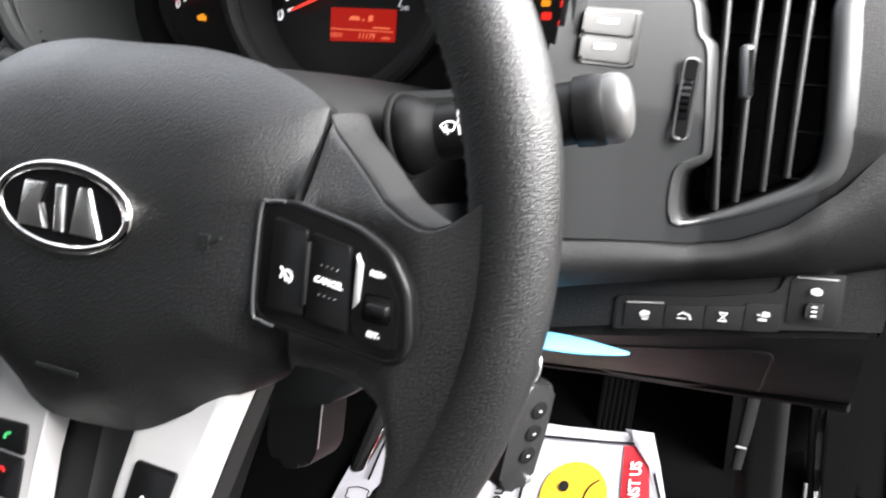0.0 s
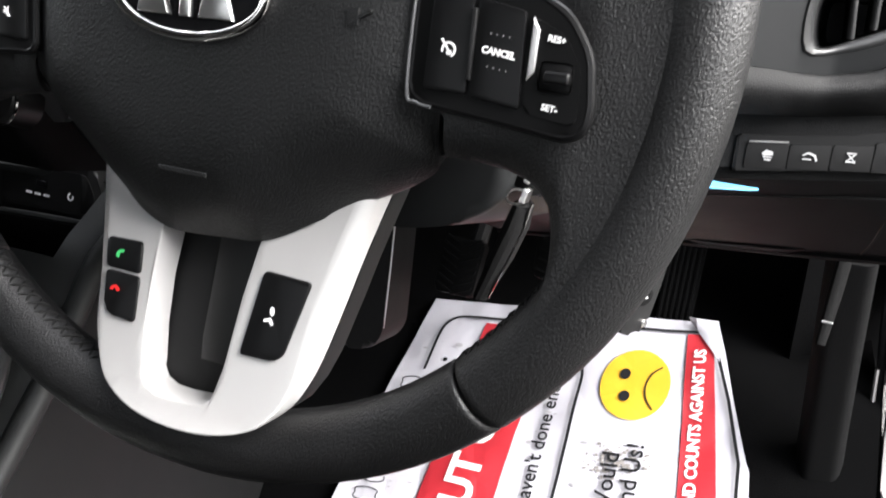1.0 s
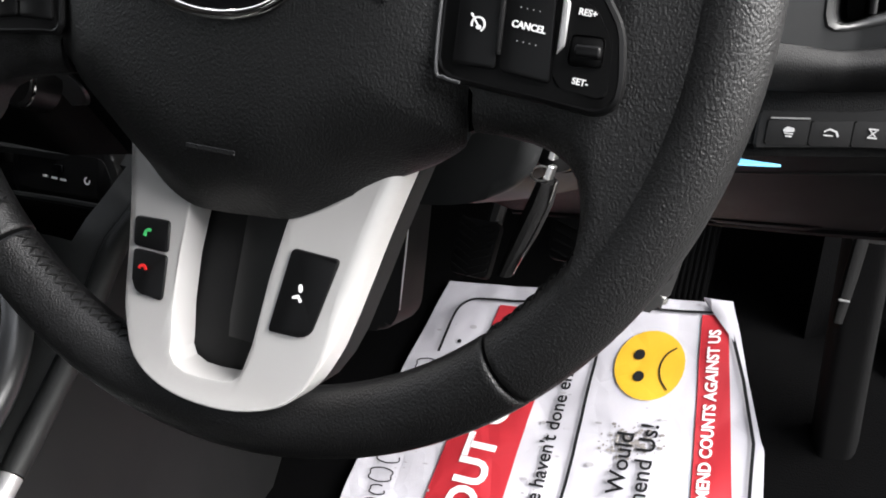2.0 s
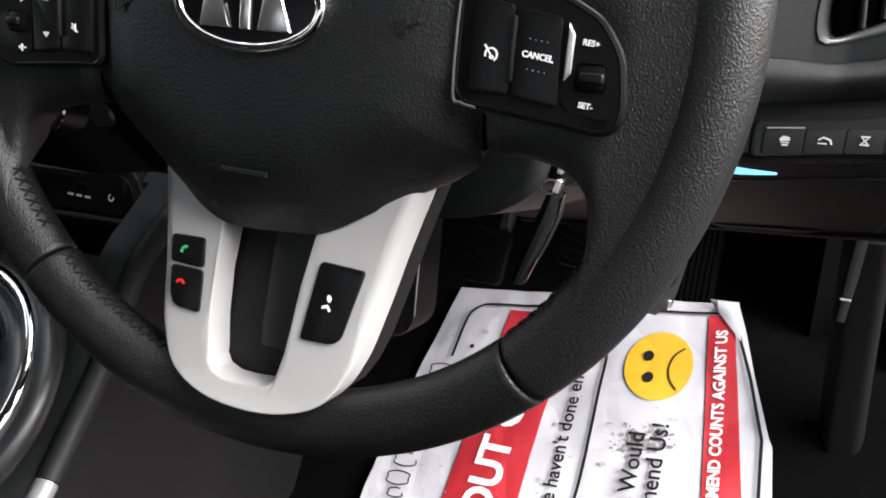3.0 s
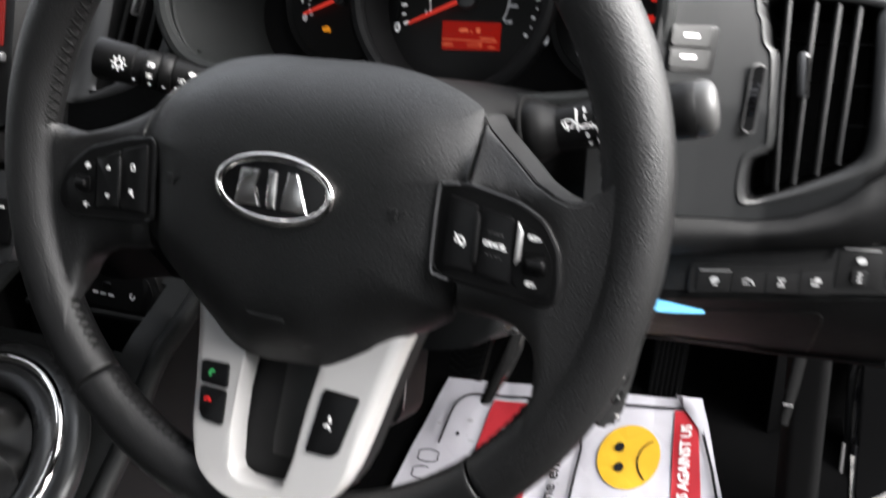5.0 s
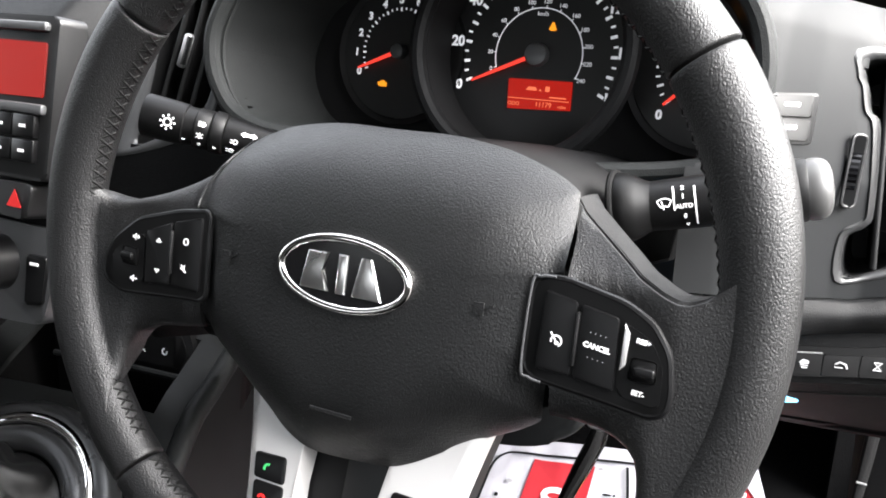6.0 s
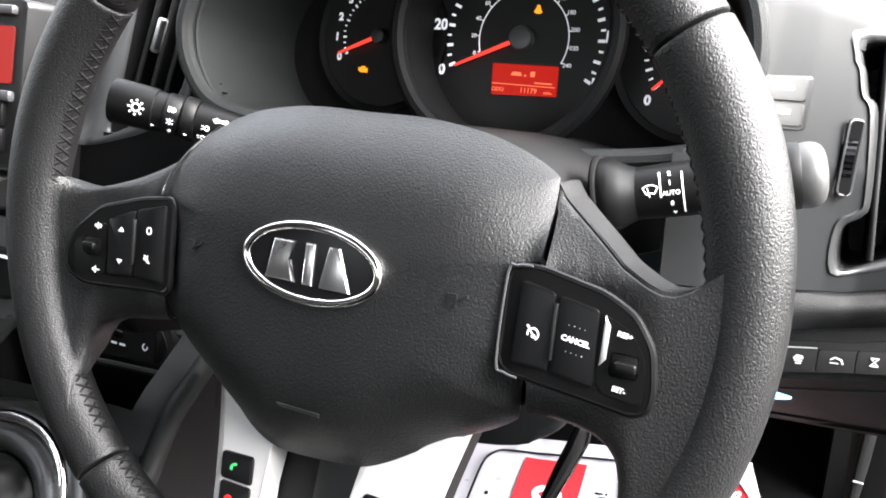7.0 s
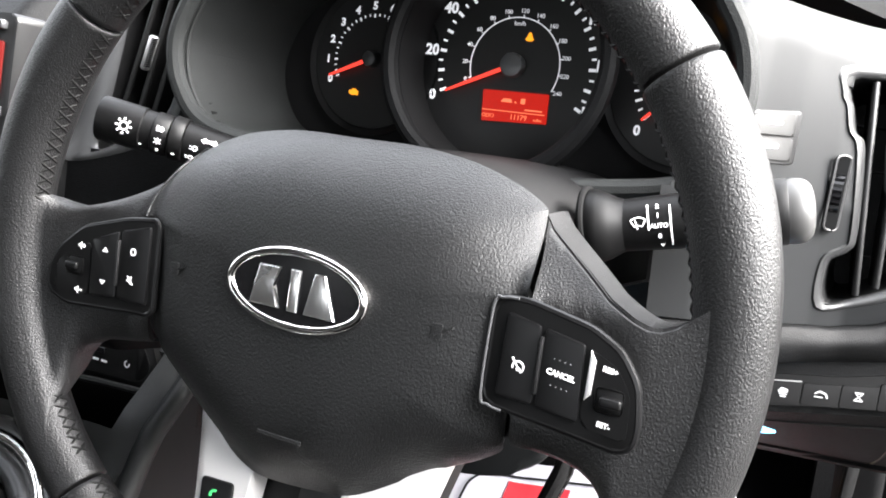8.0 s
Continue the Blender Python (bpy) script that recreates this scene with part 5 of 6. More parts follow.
# ---- footwell: car frame, origin at the hub's height ----
CAR = pose(0, 0, HUB)
TOCAR = CAR.inverted() @ W
PO, PU, PV = V((-0.1708, 0.6267, -0.2864)), V((0.9911, 0.0295, 0.1343)), V((0.0411, -0.502, -0.6827))
PN = PU.cross(PV).normalized()
if PN.y > 0:
    PN = -PN


def paper_at(u, v, lift=0.0):
    """A place on the sheet in the footwell, in W; u across, v down the sheet; it buckles a little."""
    ripple = 0.003 * math.sin(u * 31 + v * 9) * math.sin(v * 23 - u * 6) + 0.004 * math.exp(-((v - 0.168) / 0.03) ** 2) * math.exp(-((u - 0.36) / 0.05) ** 2)
    ripple += 0.0014 * noise.noise(V((u * 38, v * 30, 0.7))) + 0.0022 * abs(noise.noise(V((u * 14 + v * 5, v * 17, 4.0))))
    return PO + PU * u + PV * v + PN * (lift + ripple + 0.004)


def carpet(u, v):
    x, y = -0.26 + 0.6 * u, -0.2 + 1.25 * v
    # the sheet's plane, carried on under the pedals and flattened towards the seat
    n = (TOCAR.to_3x3() @ PN)
    o = TOCAR @ PO
    z = o.z - (n.x * (x - o.x) + n.y * (y - o.y)) / n.z
    low = (TOCAR @ (PO + PV * 0.36)).z
    z = max(z, low + 0.25 * (z - low)) if z < low else z
    z = o.z + 0.01 + 0.12 * (z - o.z - 0.01) if z > o.z + 0.01 else z
    z += 0.9 * max(y - 0.75, 0) ** 1.5
    z += 0.02 * noise.noise(V((x * 6, y * 6, 0.3))) * 0.15
    return V((x, y, z - 0.004))


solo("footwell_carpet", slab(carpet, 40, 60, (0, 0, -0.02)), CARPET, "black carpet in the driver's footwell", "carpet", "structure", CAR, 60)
sheet = thing("floor_paper", "creased printed paper sheet on the footwell carpet", "paper mat", tuple(paper_at(0.16, 0.2)))


def width_at(v):
    left = spread(v, ((0, -0.008), (0.0966, -0.0245), (0.17, -0.0374), (0.2466, -0.0466), (0.3265, -0.0519), (0.5, -0.06)))
    rightmost = spread(v, ((0, 0.2995), (0.0365, 0.3112), (0.0898, 0.3257), (0.16, 0.347), (0.1704, 0.3514), (0.2547, 0.3605), (0.5, 0.375)))
    return left, rightmost


def sheet_point(u, v):
    a, b = width_at(0.42 * v)
    return paper_at(a + (b - a) * u, 0.42 * v)


part("paper", slab(sheet_point, 96, 110, PN * -0.0006), PAPER, sheet, "white paper", 60)
corner = slab(lambda u, v: paper_at(0.272 + 0.028 * u + 0.008 * v * u, 0.0 + 0.05 * v * u, 0.003 + 0.008 * (1 - u) * (1 - v)), 4, 4, PN * 0.0005)
part("turned_corner", corner, PAPER, sheet, "white turned-up corner")


def printed(outline, material, name, lift=0.0016, label=""):
    """A patch of ink on the sheet, following its buckles."""
    bm = bmesh.new()
    us, vs = [p[0] for p in outline], [p[1] for p in outline]
    n = 56
    step_u, step_v = (max(us) - min(us)) / n, (max(vs) - min(vs)) / n
    pts = [V(p) for p in outline]
    rows = []
    # rows between the left and right sides of a four-cornered patch
    for j in range(n + 1):
        t = j / n
        a, b = pts[0].lerp(pts[3], t), pts[1].lerp(pts[2], t)
        rows.append([bm.verts.new(paper_at(*a.lerp(b, i / 16), lift)) for i in range(17)])
    for p, q in zip(rows, rows[1:]):
        for i in range(16):
            bm.faces.new((p[i], p[i + 1], q[i + 1], q[i]))
    return part(name, bm, material, sheet, label)


def line(points, w=0.0016, name="rule"):
    bm = bmesh.new()
    rows = []
    for i, p in enumerate(points):
        d = (V(points[min(i + 1, len(points) - 1)]) - V(points[max(i - 1, 0)])).normalized()
        s = V((-d.y, d.x)) * w
        rows.append([bm.verts.new(paper_at(*(V(p) + s * k), 0.0027)) for k in (-1, 1)])
    for a, b in zip(rows, rows[1:]):
        bm.faces.new((a[0], a[1], b[1], b[0]))
    return part(name, bm, INK, sheet)


def straight(a, b, n=60):
    return [tuple(V(a).lerp(V(b), k / n)) for k in range(n + 1)]


printed([(0.0612, 0.029), (0.132, 0.0285), (0.116, 0.42), (0.0318, 0.42)], RED, "red_band", label="red printed band")
printed([(0.2725, 0.0175), (0.2975, 0.0155), (0.362, 0.42), (0.3165, 0.42)], RED, "red_band", label="red printed band")
line(straight((0.1677, 0.0245), (0.1785, 0.083)) + straight((0.1788, 0.085), (0.1801, 0.2041)) + straight((0.18, 0.206), (0.172, 0.42)))
line(spline([(0.0078, 0.1014), (0.0105, 0.075), (0.0124, 0.055), (0.0165, 0.037), (0.0285, 0.0248), (0.046, 0.023)], 5, False) + straight((0.05, 0.023), (0.2975, 0.0135)))
line(straight((0.2994, 0.0244), (0.3213, 0.0902)) + straight((0.3218, 0.0915), (0.3412, 0.164)) + straight((0.3414, 0.166), (0.36, 0.42)))


def spot(u, v, a, b, material, name, lift=0.0018, n=28, label=""):
    bm = bmesh.new()
    mid = bm.verts.new(paper_at(u, v, lift))
    inner = [bm.verts.new(paper_at(u + 0.55 * a * math.cos(t), v + 0.55 * b * math.sin(t), lift)) for t in (2 * math.pi * k / n for k in range(n))]
    rim = [bm.verts.new(paper_at(u + a * math.cos(t), v + b * math.sin(t), lift)) for t in (2 * math.pi * k / n for k in range(n))]
    for k in range(n):
        bm.faces.new((mid, inner[k - 1], inner[k]))
        bm.faces.new((inner[k - 1], rim[k - 1], rim[k], inner[k]))
    return part(name, bm, material, sheet, label)


spot(0.2332, 0.0878, 0.034, 0.044, YELLOW, "sad_face", label="yellow disc with a sad face")
spot(0.2219, 0.0768, 0.0052, 0.0068, INK, "face_eye", 0.003, 14)
spot(0.2258, 0.104, 0.0052, 0.0068, INK, "face_eye", 0.003, 14)
line(spline([(0.256, 0.0635), (0.2475, 0.073), (0.2435, 0.088), (0.2465, 0.104), (0.2545, 0.116)], 5, False), 0.0009, "face_mouth")


def print_line(text, size, material, u0, v0, u1, v1, bold=0.0, squeeze=1.0):
    ob = words(text, size, material, sheet, (0, 0, 0), (1, 0, 0), (0, 1, 0), "RIGHT", "print", bold, squeeze)
    d = (V((u1, v1)) - V((u0, v0))).normalized()
    n = V((d.y, -d.x))
    for vert in ob.data.vertices:
        q = vert.co + ORG[sheet.name]
        p = V((u0, v0)) + d * q.x + n * q.y
        vert.co = paper_at(p.x, p.y, 0.0028 + q.z) - ORG[sheet.name]
    return ob


print_line("0 OUT OF 10", 0.045, PRINT, 0.0985, 0.0635, 0.114, -0.1635, 0.0014, 1.06)
print_line("means we haven't done enough!", 0.0205, INK, 0.1548, 0.0605, 0.1552, 0.03, 0.0003, 1.06)
print_line("hope You Would", 0.0235, INK, 0.2268, 0.1705, 0.2258, 0.1, 0.0003, 1.08)
print_line("recommend Us!", 0.0235, INK, 0.2478, 0.157, 0.2468, 0.1, 0.0003, 1.08)
print_line("RECOMMEND COUNTS AGAINST US", 0.0155, PRINT, 0.2888, 0.0365, 0.274, -0.127, 0.0004, 0.98)
# the garage's name as plain thin-lined boxes, one for each letter, small ones first
for k in range(11):
    tall = k < 7
    v0 = 0.121 + 0.0243 * k if tall else 0.2855 + 0.0172 * (k - 7)
    u0 = -0.0005 - 0.088 * (v0 - 0.121) + (0.0 if tall else 0.004)
    h, w = (0.0122, 0.0088) if tall else (0.0082, 0.006)
    ring = [(u0 + h * math.cos(t) * (abs(math.cos(t)) ** 2 + abs(math.sin(t)) ** 2 + 0.35 * math.sin(2 * t) ** 2), v0 + w * math.sin(t)) for t in (2 * math.pi * i / 28 for i in range(29))]
    line(ring[:-1 - 4 * (k % 2)] + ring[:1] * (1 - k % 2), 0.0008, "maker_shape")
dirt = random.Random(4)
for k in range(130):
    u, v = dirt.gauss(0.232, 0.014), dirt.gauss(0.182, 0.009)
    r = dirt.uniform(0.0004, 0.002)
    spot(u, v, r * dirt.uniform(0.7, 1.6), r, SMUDGE, "stain", 0.00125 + 0.000005 * k, 7)
for k in range(90):
    u, v = dirt.choice((dirt.uniform(0.137, 0.165), dirt.uniform(0.19, 0.265), dirt.uniform(0.0, 0.05))), dirt.uniform(0.03, 0.36)
    if 0.19 < u < 0.27 and v < 0.14:
        continue
    r = dirt.uniform(0.0005, 0.0021)
    spot(u, v, r * dirt.uniform(0.6, 2.4), r * dirt.uniform(0.5, 1.4), PALEDIRT, "stain", 0.0021, 7)
spot(0.0279, 0.0846, 0.0025, 0.003, INK, "stain", 0.0014, 9)


# ---- pedals ----
def pedal(name, label, c, w, h, lean, arm_to, ribs):
    """A rubber-faced pad on a steel arm; c is the middle of its face in W."""
    p = thing(name, label, "pedal", c)
    m = Matrix.Translation(c) @ Matrix.Rotation(radians(lean), 4, "X")
    pad = part("pad", prism(rounded([(-w, h), (w, h), (w * 0.92, -h), (-w * 0.92, -h)], 0.006), -0.004, 0.006, 0.002, 2, lambda q: m @ q), RUBBER, p)
    bm = bmesh.new()
    for k in range(ribs):
        if name == "accelerator_pedal":
            x = -w * 0.75 + 1.5 * w * k / (ribs - 1)
            prism([(x - 0.0012, h * 0.92), (x + 0.0012, h * 0.92), (x + 0.0012, -h * 0.92), (x - 0.0012, -h * 0.92)], -0.006, -0.003, 0, 1, lambda q: m @ q, bm)
        else:
            z = -h * 0.85 + 1.7 * h * k / (ribs - 1)
            for s in (-1, 1):
                prism([(0, z - 0.005), (s * w * 0.85, z + 0.003), (s * w * 0.85, z + 0.0055), (0, z - 0.0025)], -0.006, -0.003, 0, 1, lambda q: m @ q, bm)
    part("ribs", bm, RUBBER, pad)
    part("arm", sweep([m @ V((0, 0.006, 0)), m @ V((0, 0.03, 0.02)), V(arm_to)], 0.008, 8), MATTE, p)
    return p


pedal("accelerator_pedal", "long ribbed black accelerator pedal", (0.076, 0.68, -0.218), 0.0195, 0.058, -10, (0.09, 0.78, -0.08), 6)
pedal("brake_pedal", "black rubber brake pedal with chevron ribs", (0.012, 0.47, -0.17), 0.032, 0.026, -20, (0.012, 0.6, 0.0), 6)
pedal("clutch_pedal", "black rubber clutch pedal with chevron ribs", (-0.087, 0.463, -0.2), 0.0205, 0.026, -20, (-0.087, 0.6, 0.0), 7)
rest = thing("foot_rest", "black plastic foot rest with rounded lower edge", "foot rest", (-0.137, 0.42, -0.22))
part("block", prism(rounded([(-0.177, -0.13), (-0.124, -0.12), (-0.124, -0.258), (-0.135, -0.274), (-0.165, -0.279), (-0.177, -0.262)], 0.01), 0.395, 0.44, 0.006, 3), MATTE, rest)
part("edge_line", sweep([(-0.1235, 0.397, -0.14), (-0.1235, 0.397, -0.2), (-0.1245, 0.397, -0.252)], 0.0008, 6), DULL, rest)

# bonnet lever by the sill
lever = thing("bonnet_lever", "black bonnet release lever under the dash", "lever", (0.222, 0.45, -0.15))
part("handle", sweep([(0.222, 0.46, -0.13), (0.22, 0.455, -0.16), (0.2175, 0.45, -0.195)], [0.008, 0.008, 0.006], 12, True, None, 0.6), LINER, lever)
part("grip_edge", box((0.219, 0.444, -0.176), (0.008, 0.002, 0.0016), 0.0005, 1), DULL, lever)

# ---- centre of the dash and console ----
def stack_y(x):
    return spread(x, ((-0.9, 0.16), (-0.42, 0.085), (-0.312, 0.088), (-0.303, 0.11), (-0.296, 0.131), (-0.19, 0.135), (-0.15, 0.12), (-0.08, 0.12)))


LHOLE = [(-0.273, 0.0305), (-0.25, 0.0385), (-0.2275, 0.052), (-0.2125, 0.0655), (-0.206, 0.098), (-0.201, 0.135), (-0.207, 0.14), (-0.249, 0.14), (-0.2535, 0.13), (-0.259, 0.1), (-0.2665, 0.058)]
LOUT = [(-0.299, 0.0205), (-0.258, 0.027), (-0.22, 0.042), (-0.204, 0.058), (-0.197, 0.098), (-0.192, 0.139), (-0.2, 0.147), (-0.267, 0.147), (-0.274, 0.134), (-0.2795, 0.1), (-0.288, 0.055)]
LCUT = between(LHOLE, LOUT)
centre = thing("centre_stack", "charcoal centre stack with radio, climate panel and trim", "dashboard panel", (-0.4, 0.15, 0))


def centre_face(u, v):
    x = -0.62 + 0.47 * u
    z = -0.13 + 0.285 * v
    y = stack_y(x)
    y += 0.9 * max(z - 0.1, 0) + 1.1 * max(-0.02 - z, 0) * min(max((-0.15 - x) / 0.1, 0), 1)
    return V((x, y, z))


def solid(u, v):
    p = centre_face(u, v)
    return not inside(p.x, p.z, LCUT) and not inside(p.x, p.z, BEZEL)


part("upper_fascia", slab(centre_face, 94, 57, (0, 0.004, 0), lambda u, v: v >= 24 / 57 and solid(u, v)), SOFT, centre, "charcoal panel round the vent", 45)
part("lower_fascia", slab(centre_face, 94, 57, (0, 0.004, 0), lambda u, v: v < 24 / 57 and solid(u, v)), SOFT, centre, "charcoal panel above the tray", 45)
vent(dense(LHOLE), stack_y, (((-0.2345, 0.138), (-0.255, 0.062)), ((-0.2222, 0.138), (-0.242, 0.056)), ((-0.2095, 0.138), (-0.2305, 0.053))), "upright air vent in a grey frame beside the instruments", ((-0.232, 0.1085), (-0.238, 0.086)), dense(LOUT))

radio = thing("car_radio", "car radio with a red lit screen and small keys", "radio", (-0.35, 0.08, 0.06))
part("body", prism(rounded([(-0.48, 0.108), (-0.287, 0.108), (-0.292, 0.0), (-0.48, 0.0)], 0.006), 0.078, 0.1, 0.003), HARD, radio)
part("screen", prism(rounded([(-0.47, 0.092), (-0.297, 0.0905), (-0.2985, 0.055), (-0.47, 0.053)], 0.002), 0.0765, 0.08), GLOWRED, radio, "red lit screen")
part("top_trim", box((-0.385, 0.076, 0.1005), (0.18, 0.006, 0.006), 0.002), VENTGREY, radio)
part("lower_trim", box((-0.385, 0.076, 0.047), (0.18, 0.006, 0.007), 0.002), VENTGREY, radio)
for i in range(5):
    for j in range(2):
        c = (-0.312 - 0.0225 * i, 0.0765, 0.0355 - 0.0165 * j)
        k = part("radio_key", box(c, (0.0212, 0.006, 0.0152), 0.0012), GLOSS, radio)
        part("key_print", flatshape([(-0.003, 0.001), (0.003, 0.001), (0.003, -0.001), (-0.003, -0.001)], (c[0], c[1] - 0.0034, c[2]), *FACE), PRINT, k)
haz = thing("hazard_button", "black hazard button with a red triangle", "button", (-0.33, 0.085, -0.02))
part("cap", prism(rounded([(-0.36, -0.003), (-0.305, -0.003), (-0.31, -0.028), (-0.36, -0.026)], 0.006), 0.078, 0.1, 0.002), HARD, haz)
part("triangle", flatshape([(0, 0.0065), (0.0075, -0.0055), (-0.0075, -0.0055)], (-0.3215, 0.0775, -0.0145), *FACE), GLOWREDPRINT, haz, "red triangle")
climate = thing("climate_panel", "silver-trimmed climate panel with a black dial", "climate control", (-0.37, 0.1, -0.075))
part("panel", prism(rounded([(-0.47, -0.035), (-0.297, -0.035), (-0.315, -0.105), (-0.47, -0.115)], 0.008), 0.1, 0.13, 0.003), VENTGREY, climate, "grey panel")
part("dial", sweep([(-0.362, 0.105, -0.066), (-0.362, 0.085, -0.066), (-0.362, 0.083, -0.066)], [0.021, 0.019, 0.017], 28), HARD, climate)
part("mode_key", prism(rounded([(-0.331, -0.055), (-0.311, -0.055), (-0.314, -0.09), (-0.331, -0.092)], 0.003), 0.097, 0.11, 0.001), GLOSS, climate)
part("key_light", box((-0.3225, 0.0965, -0.0615), (0.008, 0.001, 0.002)), PRINT, climate)


def on_stack(p):
    y = stack_y(p.x) + 0.9 * max(p.z - 0.1, 0) + 1.1 * max(-0.02 - p.z, 0) * min(max((-0.15 - p.x) / 0.1, 0), 1)
    return V((p.x, p.y + y, p.z))


part("lower_inset", prism(rounded([(-0.4, -0.046), (-0.287, -0.05), (-0.279, -0.078), (-0.29, -0.0915), (-0.4, -0.097)], 0.01, 4), -0.004, 0.002, 0.001, 2, on_stack), VENTGREY, climate, "grey inset round the knob")
knob = thing("lower_knob", "black climate knob with a bright rim", "knob", (-0.309, 0.17, -0.077))
part("cap", sweep([(-0.309, 0.185, -0.08), (-0.309, 0.165, -0.077), (-0.309, 0.162, -0.0766)], [0.018, 0.0165, 0.014], 24), HARD, knob)
part("rim", loop([(-0.309 + 0.0165 * math.cos(a), 0.164, -0.077 + 0.0165 * math.sin(a)) for a in (2 * math.pi * k / 30 for k in range(30))], 0.0012, 6), CHROME, knob)

AUXY = 0.28
aux = thing("socket_panel", "black socket panel above the console tray", "socket panel", (-0.375, 0.28, -0.165))
part("plate", prism(rounded([(-0.46, -0.142), (-0.345, -0.138), (-0.332, -0.165), (-0.345, -0.186), (-0.46, -0.19)], 0.008), AUXY, AUXY + 0.04, 0.003), HARD, aux)
part("recess", prism(rounded([(-0.452, -0.148), (-0.352, -0.145), (-0.341, -0.165), (-0.352, -0.179), (-0.452, -0.183)], 0.007), AUXY - 0.001, AUXY + 0.002, 0.0006), MATTE, aux)
part("usb_slot", box((-0.402, AUXY - 0.002, -0.16), (0.012, 0.002, 0.006), 0.0005, 1), PIANO, aux)
bm = bmesh.new()
for k in range(3):
    flatshape([(-0.0035, 0.001), (0.0035, 0.001), (0.0035, -0.001), (-0.0035, -0.001)], (-0.418 + 0.0105 * k, AUXY - 0.0015, -0.1695), *FACE, bm=bm)
part("print_bars", bm, PRINT, aux)
bm = ringshape(0.0022, 0.0034, (-0.369, AUXY - 0.0015, -0.166), *FACE, 10, 100, 380)
part("seat_symbol", bm, PRINT, aux)


# console in the car's frame: a low sloping top between the seats
console = thing("centre_console", "charcoal centre console with a tray and silver side trim", "console", (-0.36, 0.1, -0.3), base=CAR)


def con_top(y):
    return spread(y, ((-0.5, -0.4), (-0.1, -0.385), (0.0, -0.365), (0.06, -0.335), (0.13, -0.294), (0.165, -0.268), (0.2, -0.24), (0.34, -0.2)))


def con_edge(y):
    return spread(y, ((-0.5, -0.24), (0.0, -0.245), (0.13, -0.253), (0.24, -0.262), (0.34, -0.275)))


def con_deck(u, v):
    y = -0.5 + 0.84 * v
    e = con_edge(y)
    x = e - 0.28 * u
    return V((x, y, con_top(y) - 0.012 * math.exp(-u * 18) + 0.004 * math.sin(math.pi * u)))


part("deck", slab(con_deck, 24, 40, (0, 0, -0.006), lambda u, v: not (0.12 < u < 0.75 and 0.835 < v < 0.93)), CONSOLE, console, "", 60)


def con_side(u, v):
    y = -0.5 + 1.1 * v
    e = con_edge(y)
    z0 = con_top(y) - 0.012
    return V((e + 0.02 * u + 0.012 * math.sin(math.pi * min(u * 2, 1)) * 0.5, y, z0 + (-0.62 - z0) * u))


part("side", slab(con_side, 12, 30, (-0.006, 0, 0)), MATTE, console, "", 60)
part("passenger_side", slab(lambda u, v: V((-0.5 - 0.02 * v, -0.3 + 0.85 * u, -0.62 + (0.4 if u < 0.45 else 0.55) * v)), 20, 4, (-0.008, 0, 0)), LINER, console)
part("tray", slab(lambda u, v: V((-0.27 - 0.19 * u, 0.185 + 0.12 * v, -0.33)), 2, 2, (0, 0, -0.004)), MATTE, console)
part("tray_back", slab(lambda u, v: V((-0.265 - 0.22 * u, 0.275 + 0.01 * v, -0.335 + 0.1 * v)), 2, 2, (0, 0.004, 0)), MATTE, console)
part("tray_lip", sweep([(-0.3, 0.255, -0.248), (-0.28, 0.21, -0.262), (-0.268, 0.16, -0.274)], 0.0035, 8), CONSOLE, console)
part("tray_lip", sweep([(-0.3, 0.255, -0.248), (-0.36, 0.257, -0.248), (-0.46, 0.257, -0.248)], 0.003, 8), CONSOLE, console)
def edge_line(y0, y1, n=14):
    return [V((con_edge(y) - 0.004, y, con_top(y) - 0.011)) for y in np.linspace(y0, y1, n)]


part("edge_roll", sweep(edge_line(0.3, 0.056), [0.0095] * 13 + [0.009], 14), CONSOLE, console, "rounded charcoal edge", 60)
part("side_trim", sweep(edge_line(0.055, -0.45), [0.0085] * 14, 14), DULL, console, "satin silver strip along the console", 60)

GC, GA, GB, GS = V((-0.3636, 0.067, -0.3)), 0.098, 0.0842, 0.687
gear = thing("gear_gaiter", "leather gear lever gaiter in a chrome ring", "gear lever gaiter", tuple(GC), base=CAR)


def gear_ring(k, r, dz):
    return [GC + V((GA * r * math.cos(a), GB * r * math.sin(a), dz + GS * GB * r * math.sin(a))) for a in (2 * math.pi * i / k for i in range(k))]


part("outer_ring", loop(gear_ring(56, 1.03, 0.0), 0.0115, 14), RINGGREY, gear, "dark padded outer ring")
part("chrome_ring", loop(gear_ring(64, 0.92, 0.009), 0.0055, 12), CHROME, gear, "chrome ring")
part("inner_ring", loop(gear_ring(56, 0.8, 0.003), 0.011, 14), RINGGREY, gear, "dark satin inner ring")


def gaiter(u, v):
    a = 2 * math.pi * u
    k = (1 - v) ** 0.8 * 0.5 + 0.16
    fold = 1 + 0.16 * math.sin(7 * a + 5 * v) * math.sin(math.pi * v) + 0.05 * math.sin(13 * a) * v
    return GC + V((GA * k * fold * math.cos(a), GB * k * fold * math.sin(a), 0.004 + GS * GB * k * math.sin(a) + 0.065 * v ** 1.3 + 0.009 * math.sin(5 * a + 9 * v) * v * (1 - v)))


